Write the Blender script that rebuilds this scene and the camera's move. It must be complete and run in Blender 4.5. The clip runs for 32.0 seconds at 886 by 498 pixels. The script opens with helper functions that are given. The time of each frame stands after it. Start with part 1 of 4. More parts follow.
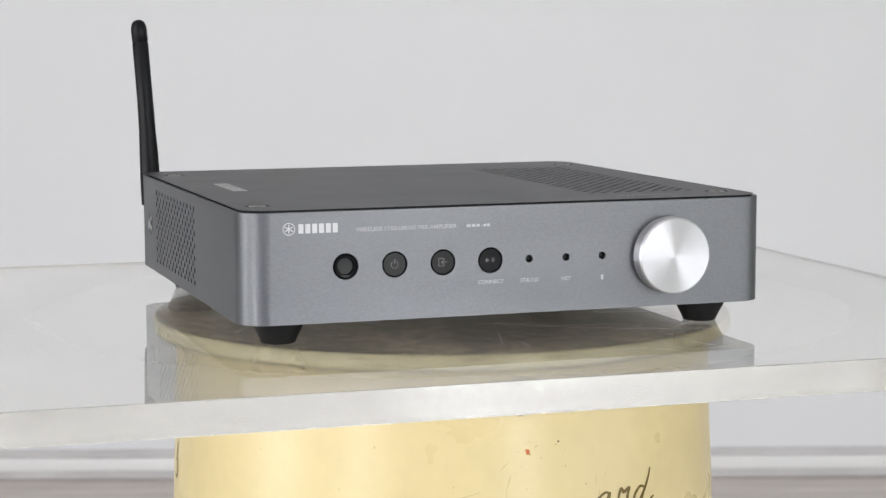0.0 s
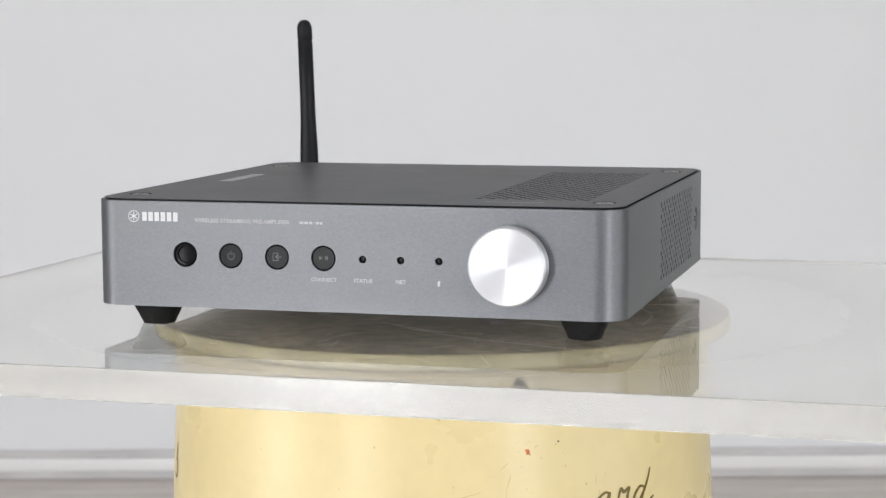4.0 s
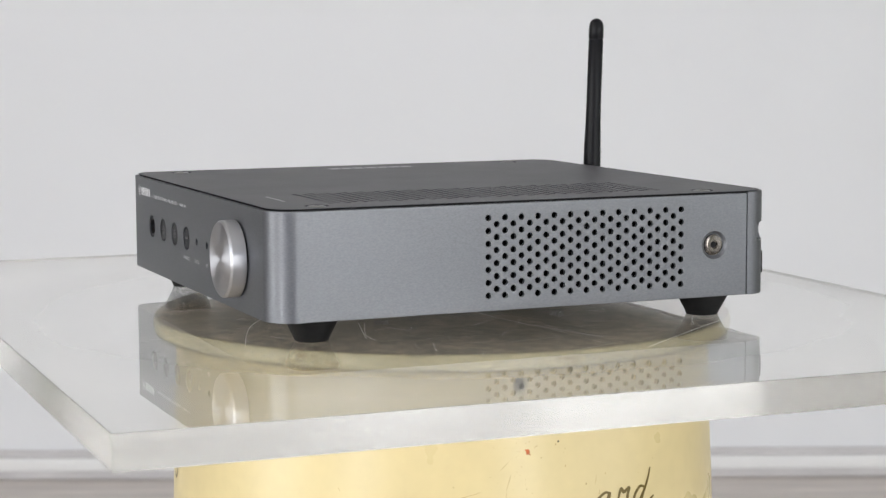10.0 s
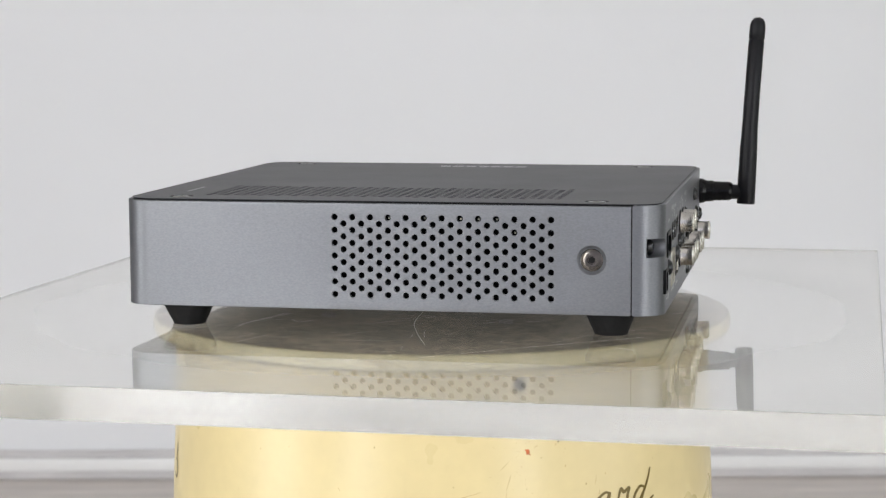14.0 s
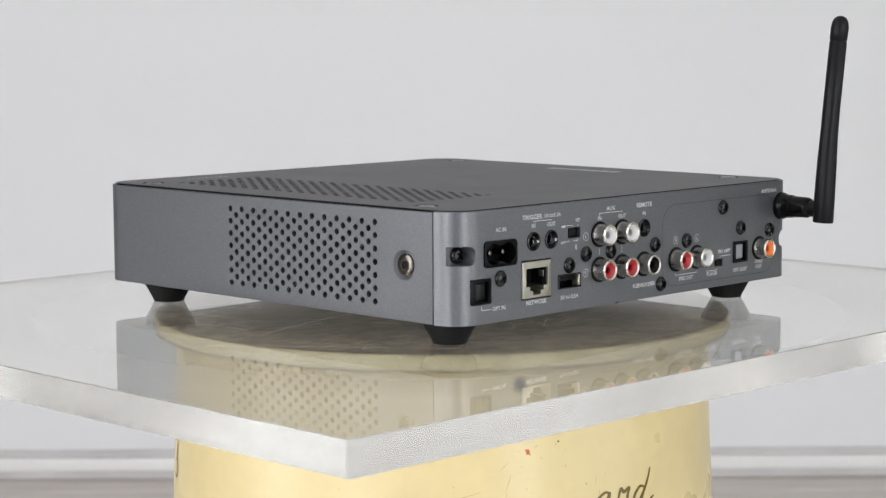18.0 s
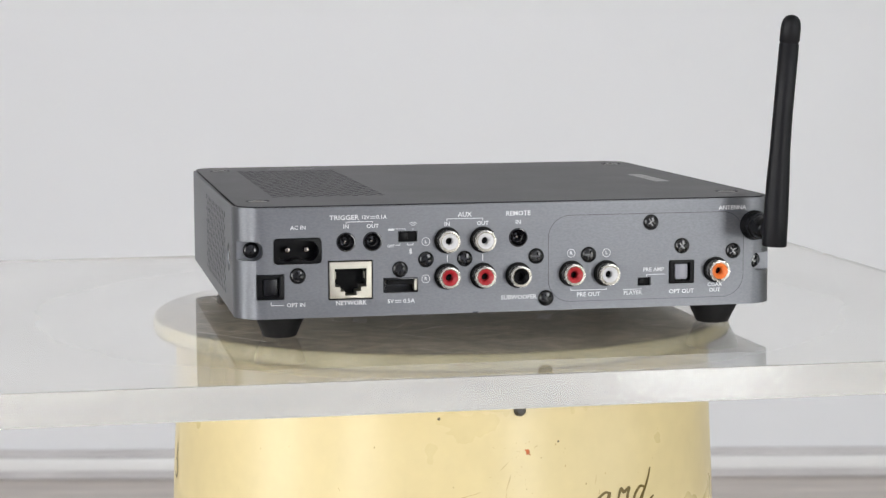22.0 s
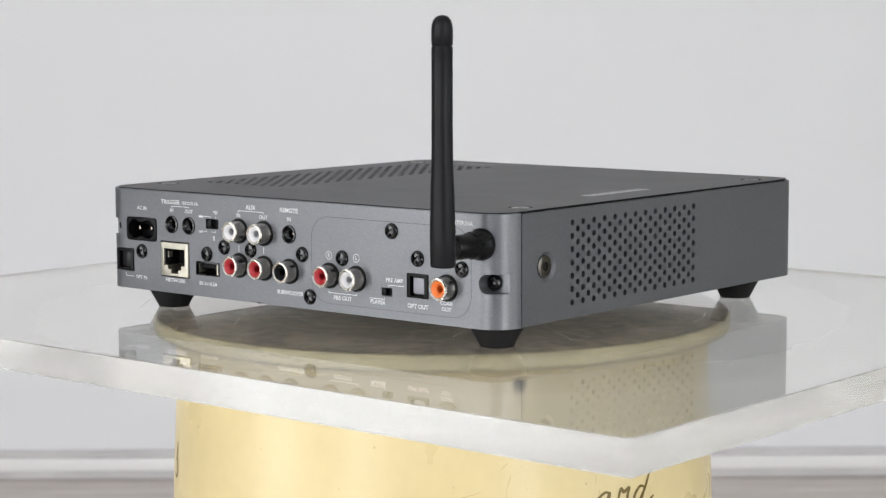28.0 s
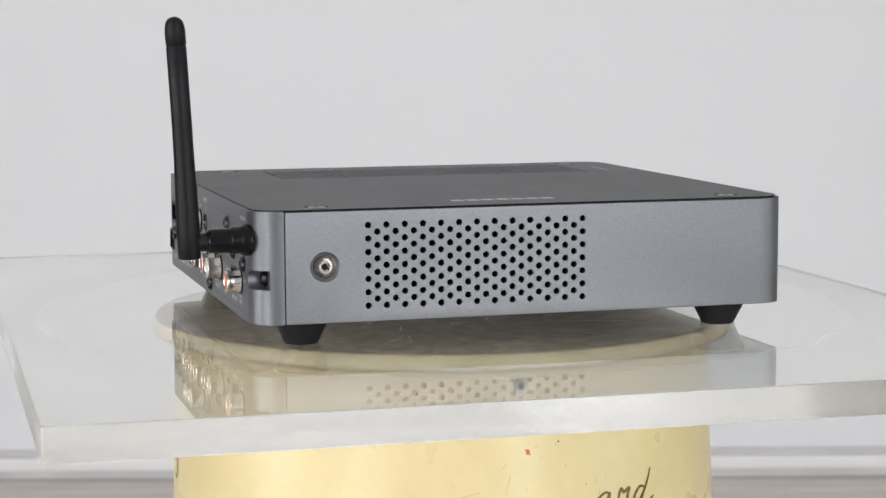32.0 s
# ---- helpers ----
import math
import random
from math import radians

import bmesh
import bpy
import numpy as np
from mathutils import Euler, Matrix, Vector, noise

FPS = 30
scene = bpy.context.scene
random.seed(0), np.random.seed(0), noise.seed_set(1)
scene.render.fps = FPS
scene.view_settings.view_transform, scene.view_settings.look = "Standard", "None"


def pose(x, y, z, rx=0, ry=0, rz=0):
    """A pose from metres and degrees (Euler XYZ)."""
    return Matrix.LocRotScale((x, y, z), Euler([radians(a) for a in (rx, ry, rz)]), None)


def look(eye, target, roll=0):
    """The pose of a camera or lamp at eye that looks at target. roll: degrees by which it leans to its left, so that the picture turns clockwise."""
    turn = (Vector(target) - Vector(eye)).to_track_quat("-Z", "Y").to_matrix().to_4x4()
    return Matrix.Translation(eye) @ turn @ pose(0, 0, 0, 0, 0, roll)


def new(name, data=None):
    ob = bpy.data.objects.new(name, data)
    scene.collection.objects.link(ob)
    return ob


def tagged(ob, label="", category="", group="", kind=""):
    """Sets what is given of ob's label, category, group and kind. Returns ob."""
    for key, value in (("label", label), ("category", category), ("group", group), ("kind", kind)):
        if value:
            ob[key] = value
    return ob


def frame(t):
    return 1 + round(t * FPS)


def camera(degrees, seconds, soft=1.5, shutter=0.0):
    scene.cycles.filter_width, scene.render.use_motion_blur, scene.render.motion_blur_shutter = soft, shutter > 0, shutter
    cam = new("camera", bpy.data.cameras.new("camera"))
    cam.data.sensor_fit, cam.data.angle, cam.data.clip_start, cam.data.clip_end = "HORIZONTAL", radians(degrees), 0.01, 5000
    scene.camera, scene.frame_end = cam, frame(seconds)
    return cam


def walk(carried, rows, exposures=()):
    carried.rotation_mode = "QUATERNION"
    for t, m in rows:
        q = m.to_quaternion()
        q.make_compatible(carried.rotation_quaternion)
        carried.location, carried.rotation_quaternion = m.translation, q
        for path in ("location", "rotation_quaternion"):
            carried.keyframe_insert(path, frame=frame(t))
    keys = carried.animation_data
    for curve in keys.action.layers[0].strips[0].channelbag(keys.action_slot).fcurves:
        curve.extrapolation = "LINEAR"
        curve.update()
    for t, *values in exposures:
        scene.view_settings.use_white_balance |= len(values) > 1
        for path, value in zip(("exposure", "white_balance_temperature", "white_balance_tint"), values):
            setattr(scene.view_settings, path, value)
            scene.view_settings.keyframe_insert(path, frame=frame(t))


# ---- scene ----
# ---- camera ----
cam = camera(25.43, 32.0, soft=1.28)
EYE = Vector((0.0, -0.85245, 0.1187))
PITCH, YAW = radians(6.43), radians(-0.036)
AHEAD = Vector((-math.sin(YAW) * math.cos(PITCH), math.cos(YAW) * math.cos(PITCH), -math.sin(PITCH)))
STAND = look(EYE, EYE + AHEAD, -0.232)
walk(cam, [(0.0, STAND), (32.0, STAND)])
cam.data.dof.use_dof, cam.data.dof.focus_distance, cam.data.dof.aperture_fstop = True, 0.79, 34.0

# light runs to and fro many times inside the thick clear sheet before it leaves
scene.cycles.max_bounces, scene.cycles.transmission_bounces, scene.cycles.glossy_bounces = 16, 16, 16

# ---- light ----
FLOOR_Z, CEILING_Z = -0.809, 1.891
ROOM_X, ROOM_BACK, ROOM_FRONT = 3.0, 3.15, -3.5
scene.view_settings.exposure = 0.48
world = bpy.data.worlds.new("sky")
scene.world = world
world.use_nodes = True
sky = world.node_tree.nodes.new("ShaderNodeTexSky")
sky.sky_type, sky.sun_disc, sky.sun_elevation, sky.sun_rotation = "NISHITA", False, radians(40), radians(200)
world.node_tree.nodes["Background"].inputs["Strength"].default_value = 0.1
world.node_tree.links.new(sky.outputs["Color"], world.node_tree.nodes["Background"].inputs["Color"])

# glazed openings: wall, middle along the wall, width, top, watts
# the east opening is an added, unseen source of broad fill light
WINDOWS = [("south", -2.35, 0.95, 1.45, 50.0), ("south", 2.26, 0.85, 1.45, 45.0), ("west", -1.25, 1.6, 1.45, 37.0), ("east", -1.3, 2.0, 1.45, 16.0)]
for side, mid, ww, top, watts in WINDOWS:
    lamp = bpy.data.lights.new("window_daylight", "AREA")
    lamp.shape, lamp.size, lamp.size_y = "RECTANGLE", ww - 0.12, top - FLOOR_Z - 0.14
    lamp.energy, lamp.color = watts, (0.975, 0.985, 0.985)
    lo = new("window_daylight", lamp)
    zc = (top + FLOOR_Z) / 2
    if side == "south":
        lo.matrix_world = look((mid, ROOM_FRONT - 0.06, zc), (mid, 0, zc))
    else:
        sx = -1 if side == "west" else 1
        lo.matrix_world = look((sx * (ROOM_X + 0.06), mid, zc), (0, mid, zc))


# ---- materials ----
def material(name, color, rough=0.5, metal=0.0, grain=0.0, grain_scale=900.0, bump=0.0, bump_scale=900.0, spots=0.0,
             spots_scale=30.0, rough_var=0.0, coat=0.0, spec=0.5, squash=(1, 1, 1)):
    m = bpy.data.materials.new(name)
    m.use_nodes = True
    nt = m.node_tree
    b = nt.nodes["Principled BSDF"]
    b.inputs["Base Color"].default_value = (*color, 1)
    b.inputs["Roughness"].default_value = rough
    b.inputs["Metallic"].default_value = metal
    b.inputs["Coat Weight"].default_value = coat
    b.inputs["Specular IOR Level"].default_value = spec
    tc = nt.nodes.new("ShaderNodeTexCoord")
    mp = nt.nodes.new("ShaderNodeMapping")
    mp.inputs["Scale"].default_value = squash
    nt.links.new(tc.outputs["Object"], mp.inputs["Vector"])

    def tex(scale, detail=3.0):
        n = nt.nodes.new("ShaderNodeTexNoise")
        n.inputs["Scale"].default_value, n.inputs["Detail"].default_value = scale, detail
        nt.links.new(mp.outputs["Vector"], n.inputs["Vector"])
        return n

    last = None
    for amount, scale in ((grain, grain_scale), (spots, spots_scale)):
        if amount <= 0:
            continue
        n = tex(scale)
        r = nt.nodes.new("ShaderNodeMapRange")
        r.inputs["From Min"].default_value, r.inputs["From Max"].default_value = 0.3, 0.7
        r.inputs["To Min"].default_value, r.inputs["To Max"].default_value = 1 - amount, 1 + amount
        nt.links.new(n.outputs["Fac"], r.inputs["Value"])
        mul = nt.nodes.new("ShaderNodeVectorMath")
        mul.operation = "SCALE"
        if last:
            nt.links.new(last.outputs["Vector"], mul.inputs[0])
        else:
            mul.inputs[0].default_value = color
        nt.links.new(r.outputs["Result"], mul.inputs["Scale"])
        last = mul
    if last:
        nt.links.new(last.outputs["Vector"], b.inputs["Base Color"])
    if rough_var > 0:
        n = tex(spots_scale * 1.7, 4.0)
        r = nt.nodes.new("ShaderNodeMapRange")
        r.inputs["To Min"].default_value, r.inputs["To Max"].default_value = rough - rough_var, rough + rough_var
        nt.links.new(n.outputs["Fac"], r.inputs["Value"])
        nt.links.new(r.outputs["Result"], b.inputs["Roughness"])
    if bump > 0:
        n = tex(bump_scale, 2.0)
        bp = nt.nodes.new("ShaderNodeBump")
        bp.inputs["Strength"].default_value, bp.inputs["Distance"].default_value = bump, 0.0002
        nt.links.new(n.outputs["Fac"], bp.inputs["Height"])
        nt.links.new(bp.outputs["Normal"], b.inputs["Normal"])
    return m


M_wall = material("wall_paint", (0.79, 0.80, 0.823), 0.75, spots=0.015, spots_scale=0.8, bump=0.15, bump_scale=120)
# three unseen walls, toned for the brightness they reflect onto the metal shell
M_southwall = material("grey_wall_paint", (0.68, 0.705, 0.83), 0.8, spots=0.03, spots_scale=0.9, bump=0.15, bump_scale=120)
M_eastwall = material("sage_wall_paint", (0.36, 0.385, 0.325), 0.8, spots=0.03, spots_scale=0.9, bump=0.15, bump_scale=120)
M_westwall = material("taupe_wall_paint", (0.19, 0.17, 0.155), 0.8, spots=0.03, spots_scale=0.9, bump=0.15, bump_scale=120)
M_ceil = material("ceiling_paint", (0.82, 0.82, 0.82), 0.85, spots=0.01, spots_scale=0.7)
M_trim = material("trim_paint", (0.82, 0.82, 0.82), 0.4, spots=0.02, spots_scale=6)
M_skirt = material("grey_skirting", (0.60, 0.585, 0.59), 0.6, spots=0.08, spots_scale=8)
M_plank = material("floor_wood", (0.66, 0.60, 0.56), 0.45, spots=0.12, spots_scale=3, grain=0.15, grain_scale=30, squash=(0.12, 1, 1))
M_joint = material("floor_joint", (0.14, 0.10, 0.08), 0.8, spots=0.2, spots_scale=12)
M_shell = material("graphite_metal", (0.140, 0.144, 0.155), 0.41, metal=0.68, grain=0.09, grain_scale=2000, bump=0.12, bump_scale=2600, squash=(0.45, 0.45, 1),
                   spots=0.03, spots_scale=22, rough_var=0.03)
M_cover = material("charcoal_cover", (0.031, 0.0295, 0.037), 0.46, metal=0.0, grain=0.06, grain_scale=1800, bump=0.12, bump_scale=2600,
                   spots=0.04, spots_scale=18, rough_var=0.04)
M_under = material("plain_sheet_metal", (0.13, 0.13, 0.13), 0.5, metal=0.2, spots=0.08, spots_scale=30)
# near-black: dark plastic, and shade painted behind openings and in gaps
M_dark = material("dark_plastic_and_shade", (0.004, 0.004, 0.0045), 0.6, grain=0.2, grain_scale=200, spec=0.15)
M_black = material("black_plastic", (0.003, 0.003, 0.0035), 0.36, grain=0.1, grain_scale=600, bump=0.1, bump_scale=1500, rough_var=0.05, spec=0.12)
M_gloss = material("gloss_black", (0.006, 0.006, 0.007), 0.14, grain=0.1, grain_scale=400, coat=0.0, spec=0.07)
M_rubber = material("black_rubber", (0.007, 0.0068, 0.0068), 0.6, grain=0.15, grain_scale=500, bump=0.2, bump_scale=1200, spec=0.2)
M_antenna = material("antenna_plastic", (0.0045, 0.0045, 0.0058), 0.42, grain=0.12, grain_scale=500, bump=0.2, bump_scale=1500, spec=0.19)
M_joint_plastic = material("joint_plastic", (0.003, 0.003, 0.0035), 0.2, grain=0.1, grain_scale=500, bump=0.05, bump_scale=1500, spec=0.16)
M_chrome = material("nickel", (0.50, 0.48, 0.45), 0.24, metal=1.0, spots=0.08, spots_scale=300, rough_var=0.06)
M_rim = material("bright_nickel", (0.58, 0.56, 0.51), 0.27, metal=1.0, spots=0.08, spots_scale=300)
M_sidescrew = material("dark_nickel", (0.125, 0.112, 0.10), 0.19, metal=1.0, spots=0.12, spots_scale=400)
M_jack = material("polished_black", (0.005, 0.005, 0.006), 0.1, grain=0.1, grain_scale=400, spec=0.5)
M_blackshutter = material("black_shutter", (0.006, 0.006, 0.0075), 0.3, spots=0.05, spots_scale=200, spec=0.25)
M_steel = material("zinc_shield", (0.42, 0.40, 0.34), 0.42, metal=1.0, spots=0.06, spots_scale=200)
M_bscrew = material("black_screw", (0.004, 0.004, 0.005), 0.16, metal=0.0, spots=0.15, spots_scale=500)
M_dscrew = material("dull_nickel", (0.15, 0.135, 0.12), 0.16, metal=1.0, spots=0.12, spots_scale=400)
M_topscrew = material("satin_screw", (0.24, 0.235, 0.22), 0.25, metal=1.0, spots=0.12, spots_scale=400)
M_red = material("red_insert", (0.34, 0.014, 0.02), 0.35, spots=0.05, spots_scale=300)
M_white = material("white_insert", (0.56, 0.555, 0.56), 0.35, spots=0.03, spots_scale=300)
M_orange = material("orange_insert", (0.72, 0.17, 0.03), 0.35, spots=0.05, spots_scale=300)
M_dimink = material("dim_ink", (0.41, 0.41, 0.42), 0.55, spots=0.06, spots_scale=900)
M_ink = material("pale_ink", (0.56, 0.56, 0.57), 0.55, spots=0.06, spots_scale=900)
M_greyink = material("grey_ink", (0.15, 0.15, 0.15), 0.5, spots=0.06, spots_scale=900)
M_silverprint = material("silver_print", (0.36, 0.36, 0.37), 0.35, metal=0.5, spots=0.06, spots_scale=900)
M_smoke = material("shutter_plastic", (0.24, 0.24, 0.27), 0.3, spots=0.05, spots_scale=200)
M_label = material("paper_label", (0.20, 0.20, 0.195), 0.5, spots=0.04, spots_scale=60)
M_drum = material("cream_enamel", (0.65, 0.542, 0.290), 0.29, spots=0.05, spots_scale=14, grain=0.02, grain_scale=160, bump=0.3, bump_scale=28,
                  rough_var=0.06, spec=0.42)
M_platter = material("cream_platter", (0.72, 0.645, 0.41), 0.16, spots=0.12, spots_scale=40, grain=0.08, grain_scale=250, rough_var=0.08)
M_mat = material("grey_mat", (0.47, 0.395, 0.305), 0.5, spots=0.35, spots_scale=26, grain=0.6, grain_scale=200)
M_gold = material("gold_brown_ink", (0.135, 0.092, 0.014), 0.3, spots=0.1, spots_scale=80)
M_chip = material("bare_chip", (0.45, 0.12, 0.04), 0.7, spots=0.3, spots_scale=300)
M_mark = material("scuff_mark", (0.42, 0.30, 0.13), 0.6, spots=0.2, spots_scale=300)
# brown grime, also used for the painted shade under the platter's rim
M_grime_shade = material("brown_grime_and_shade", (0.10, 0.08, 0.05), 0.7, spots=0.4, spots_scale=60)
M_scuff = material("pale_scuff", (0.62, 0.58, 0.48), 0.5, spots=0.2, spots_scale=200)
M_scratch = material("scratch", (0.86, 0.86, 0.83), 0.6, spots=0.2, spots_scale=300)
M_bolt = material("dull_bolt", (0.022, 0.018, 0.014), 0.35, metal=0.0, spots=0.2, spots_scale=300)
M_outside = material("outside_paving", (0.35, 0.35, 0.34), 0.9, spots=0.1, spots_scale=1)


def spun_metal(name):
    """Turned aluminium: fine circular brushing round the local y axis."""
    m = material(name, (0.50, 0.50, 0.52), 0.42, metal=1.0)
    nt = m.node_tree
    b = nt.nodes["Principled BSDF"]
    b.inputs["Anisotropic"].default_value, b.inputs["Anisotropic Rotation"].default_value = 0.92, 0.25
    tg = nt.nodes.new("ShaderNodeTangent")
    tg.direction_type, tg.axis = "RADIAL", "Y"
    nt.links.new(tg.outputs["Tangent"], b.inputs["Tangent"])
    tc = nt.nodes.new("ShaderNodeTexCoord")
    sep = nt.nodes.new("ShaderNodeSeparateXYZ")
    nt.links.new(tc.outputs["Object"], sep.inputs["Vector"])
    comb = nt.nodes.new("ShaderNodeCombineXYZ")
    nt.links.new(sep.outputs["X"], comb.inputs["X"])
    nt.links.new(sep.outputs["Z"], comb.inputs["Y"])
    ln = nt.nodes.new("ShaderNodeVectorMath")
    ln.operation = "LENGTH"
    nt.links.new(comb.outputs["Vector"], ln.inputs[0])
    n = nt.nodes.new("ShaderNodeTexNoise")
    n.noise_dimensions = "1D"
    n.inputs["Scale"].default_value, n.inputs["Detail"].default_value = 9000, 2
    nt.links.new(ln.outputs["Value"], n.inputs["W"])
    r = nt.nodes.new("ShaderNodeMapRange")
    r.inputs["To Min"].default_value, r.inputs["To Max"].default_value = 0.36, 0.48
    nt.links.new(n.outputs["Fac"], r.inputs["Value"])
    nt.links.new(r.outputs["Result"], b.inputs["Roughness"])
    return m


M_knob = spun_metal("turned_aluminium")


def acrylic(name, rough, tint):
    m = material(name, tint, rough, rough_var=0.0)
    b = m.node_tree.nodes["Principled BSDF"]
    b.inputs["Transmission Weight"].default_value = 1.0
    b.inputs["IOR"].default_value = 1.49
    return m


M_acrylic = acrylic("clear_acrylic", 0.0, (0.975, 0.98, 0.965))
M_pad = acrylic("clear_rubber", 0.3, (0.8, 0.8, 0.76))
M_acrylic_edge = acrylic("cloudy_acrylic_edge", 0.15, (0.90, 0.885, 0.84))


def edge_streaks(m):
    """Long faint streaks, cloudier and clearer along the edge."""
    nt = m.node_tree
    tc = nt.nodes.new("ShaderNodeTexCoord")
    mp = nt.nodes.new("ShaderNodeMapping")
    mp.inputs["Scale"].default_value, mp.inputs["Rotation"].default_value = (1, 1, 9), (0.06, 0.06, 0)
    nt.links.new(tc.outputs["Object"], mp.inputs["Vector"])
    n = nt.nodes.new("ShaderNodeTexNoise")
    n.inputs["Scale"].default_value, n.inputs["Detail"].default_value = 14, 3
    nt.links.new(mp.outputs["Vector"], n.inputs["Vector"])
    r = nt.nodes.new("ShaderNodeMapRange")
    for slot, value in (("From Min", 0.3), ("From Max", 0.7), ("To Min", 0.84), ("To Max", 0.95)):
        r.inputs[slot].default_value = value
    nt.links.new(n.outputs["Fac"], r.inputs["Value"])
    nt.links.new(r.outputs["Result"], nt.nodes["Principled BSDF"].inputs["Transmission Weight"])


edge_streaks(M_acrylic_edge)


def milky_underside(name):
    """Clear within the platter's radius, milkier further out as the diffuse share grows, slightly uneven."""
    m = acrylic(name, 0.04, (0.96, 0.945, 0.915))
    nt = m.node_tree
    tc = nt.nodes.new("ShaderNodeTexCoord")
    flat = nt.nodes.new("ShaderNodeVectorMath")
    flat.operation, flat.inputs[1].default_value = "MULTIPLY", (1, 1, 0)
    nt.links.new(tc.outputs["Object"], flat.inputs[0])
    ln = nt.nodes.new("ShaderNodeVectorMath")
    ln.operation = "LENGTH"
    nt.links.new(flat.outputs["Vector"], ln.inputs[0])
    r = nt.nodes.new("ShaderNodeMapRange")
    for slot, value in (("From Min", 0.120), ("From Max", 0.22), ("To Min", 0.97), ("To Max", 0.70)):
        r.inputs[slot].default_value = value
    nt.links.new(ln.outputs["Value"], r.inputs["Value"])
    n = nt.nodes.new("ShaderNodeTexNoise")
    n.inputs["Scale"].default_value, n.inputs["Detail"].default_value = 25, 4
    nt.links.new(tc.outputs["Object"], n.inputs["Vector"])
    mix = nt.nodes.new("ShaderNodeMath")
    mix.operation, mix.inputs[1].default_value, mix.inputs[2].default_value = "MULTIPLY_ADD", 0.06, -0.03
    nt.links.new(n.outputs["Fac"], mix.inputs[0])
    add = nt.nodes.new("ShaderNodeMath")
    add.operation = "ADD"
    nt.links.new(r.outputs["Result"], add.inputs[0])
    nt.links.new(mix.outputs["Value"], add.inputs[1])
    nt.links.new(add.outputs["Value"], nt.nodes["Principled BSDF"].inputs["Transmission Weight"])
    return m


M_acrylic_base = milky_underside("milky_acrylic_underside")


# ---- mesh helpers (millimetres in, metres out) ----
def finish(bm, smooth=True, sharp=35):
    bmesh.ops.recalc_face_normals(bm, faces=bm.faces)
    if smooth:
        lim = radians(sharp)
        for f in bm.faces:
            f.smooth = True
        for e in bm.edges:
            if len(e.link_faces) != 2 or e.calc_face_angle(0.0) > lim:
                e.smooth = False


def mesh_of(name, bm, mats, smooth=True, sharp=35):
    finish(bm, smooth, sharp)
    bm.transform(Matrix.Scale(0.001, 4))
    me = bpy.data.meshes.new(name)
    bm.to_mesh(me)
    bm.free()
    for m in mats if isinstance(mats, (list, tuple)) else [mats]:
        me.materials.append(m)
    return me


def part(name, bm, mat, parent, label="", smooth=True, sharp=35):
    me = bm if isinstance(bm, bpy.types.Mesh) else mesh_of(name, bm, mat, smooth, sharp)
    ob = new(name, me)
    ob.parent = parent
    return tagged(ob, label) if label else ob


def at(ob, x, y, z, rx=0, ry=0, rz=0):
    ob.matrix_basis = pose(x / 1000, y / 1000, z / 1000, rx, ry, rz)
    return ob


def box(x0, y0, z0, x1, y1, z1, bevel=0.0, bm=None, seg=2):
    own = bmesh.new()
    bmesh.ops.create_cube(own, size=1)
    own.transform(Matrix.Translation(((x0 + x1) / 2, (y0 + y1) / 2, (z0 + z1) / 2)) @ Matrix.Diagonal((abs(x1 - x0), abs(y1 - y0), abs(z1 - z0), 1)))
    if bevel:
        bmesh.ops.bevel(own, geom=own.edges[:], offset=bevel, segments=seg, affect="EDGES", profile=0.5)
    return add_to(bm, own)


def add_to(bm, own):
    if bm is None:
        return own
    me = bpy.data.meshes.new("tmp")
    own.to_mesh(me)
    own.free()
    bm.from_mesh(me)
    bpy.data.meshes.remove(me)
    return bm


def lathe(profile, seg=32, axis="z", bm=None, move=(0, 0, 0)):
    """Turns (radius, height) pairs round the axis. A radius of 0 closes the end."""
    own = bmesh.new()
    rings = []
    for r, h in profile:
        if r <= 0:
            rings.append([own.verts.new((0, 0, h))])
        else:
            rings.append([own.verts.new((r * math.cos(2 * math.pi * k / seg), r * math.sin(2 * math.pi * k / seg), h)) for k in range(seg)])
    for a, b in zip(rings, rings[1:]):
        for k in range(seg):
            j = (k + 1) % seg
            q = [a[k % len(a)], a[j % len(a)], b[j % len(b)], b[k % len(b)]]
            u = []
            for v in q:
                if v not in u:
                    u.append(v)
            if len(u) > 2:
                own.faces.new(u)
    turn = {"z": Matrix(), "y": Matrix.Rotation(radians(-90), 4, "X"), "-y": Matrix.Rotation(radians(90), 4, "X"),
            "x": Matrix.Rotation(radians(90), 4, "Y"), "-x": Matrix.Rotation(radians(-90), 4, "Y")}[axis]
    own.transform(Matrix.Translation(move) @ turn)
    return add_to(bm, own)


def rod(r, h0, h1, seg=16, axis="z", bm=None, move=(0, 0, 0)):
    return lathe([(0, h0), (r, h0), (r, h1), (0, h1)], seg, axis, bm, move)


def rounded(x0, y0, x1, y1, r, seg=8):
    """Points of a rounded rectangle, counter-clockwise from the right side's lower end."""
    pts = []
    for cx, cy, a in ((x1 - r, y0 + r, -90), (x1 - r, y1 - r, 0), (x0 + r, y1 - r, 90), (x0 + r, y0 + r, 180)):
        for k in range(seg + 1):
            t = radians(a + 90 * k / seg)
            pts.append((cx + r * math.cos(t), cy + r * math.sin(t)))
    return pts


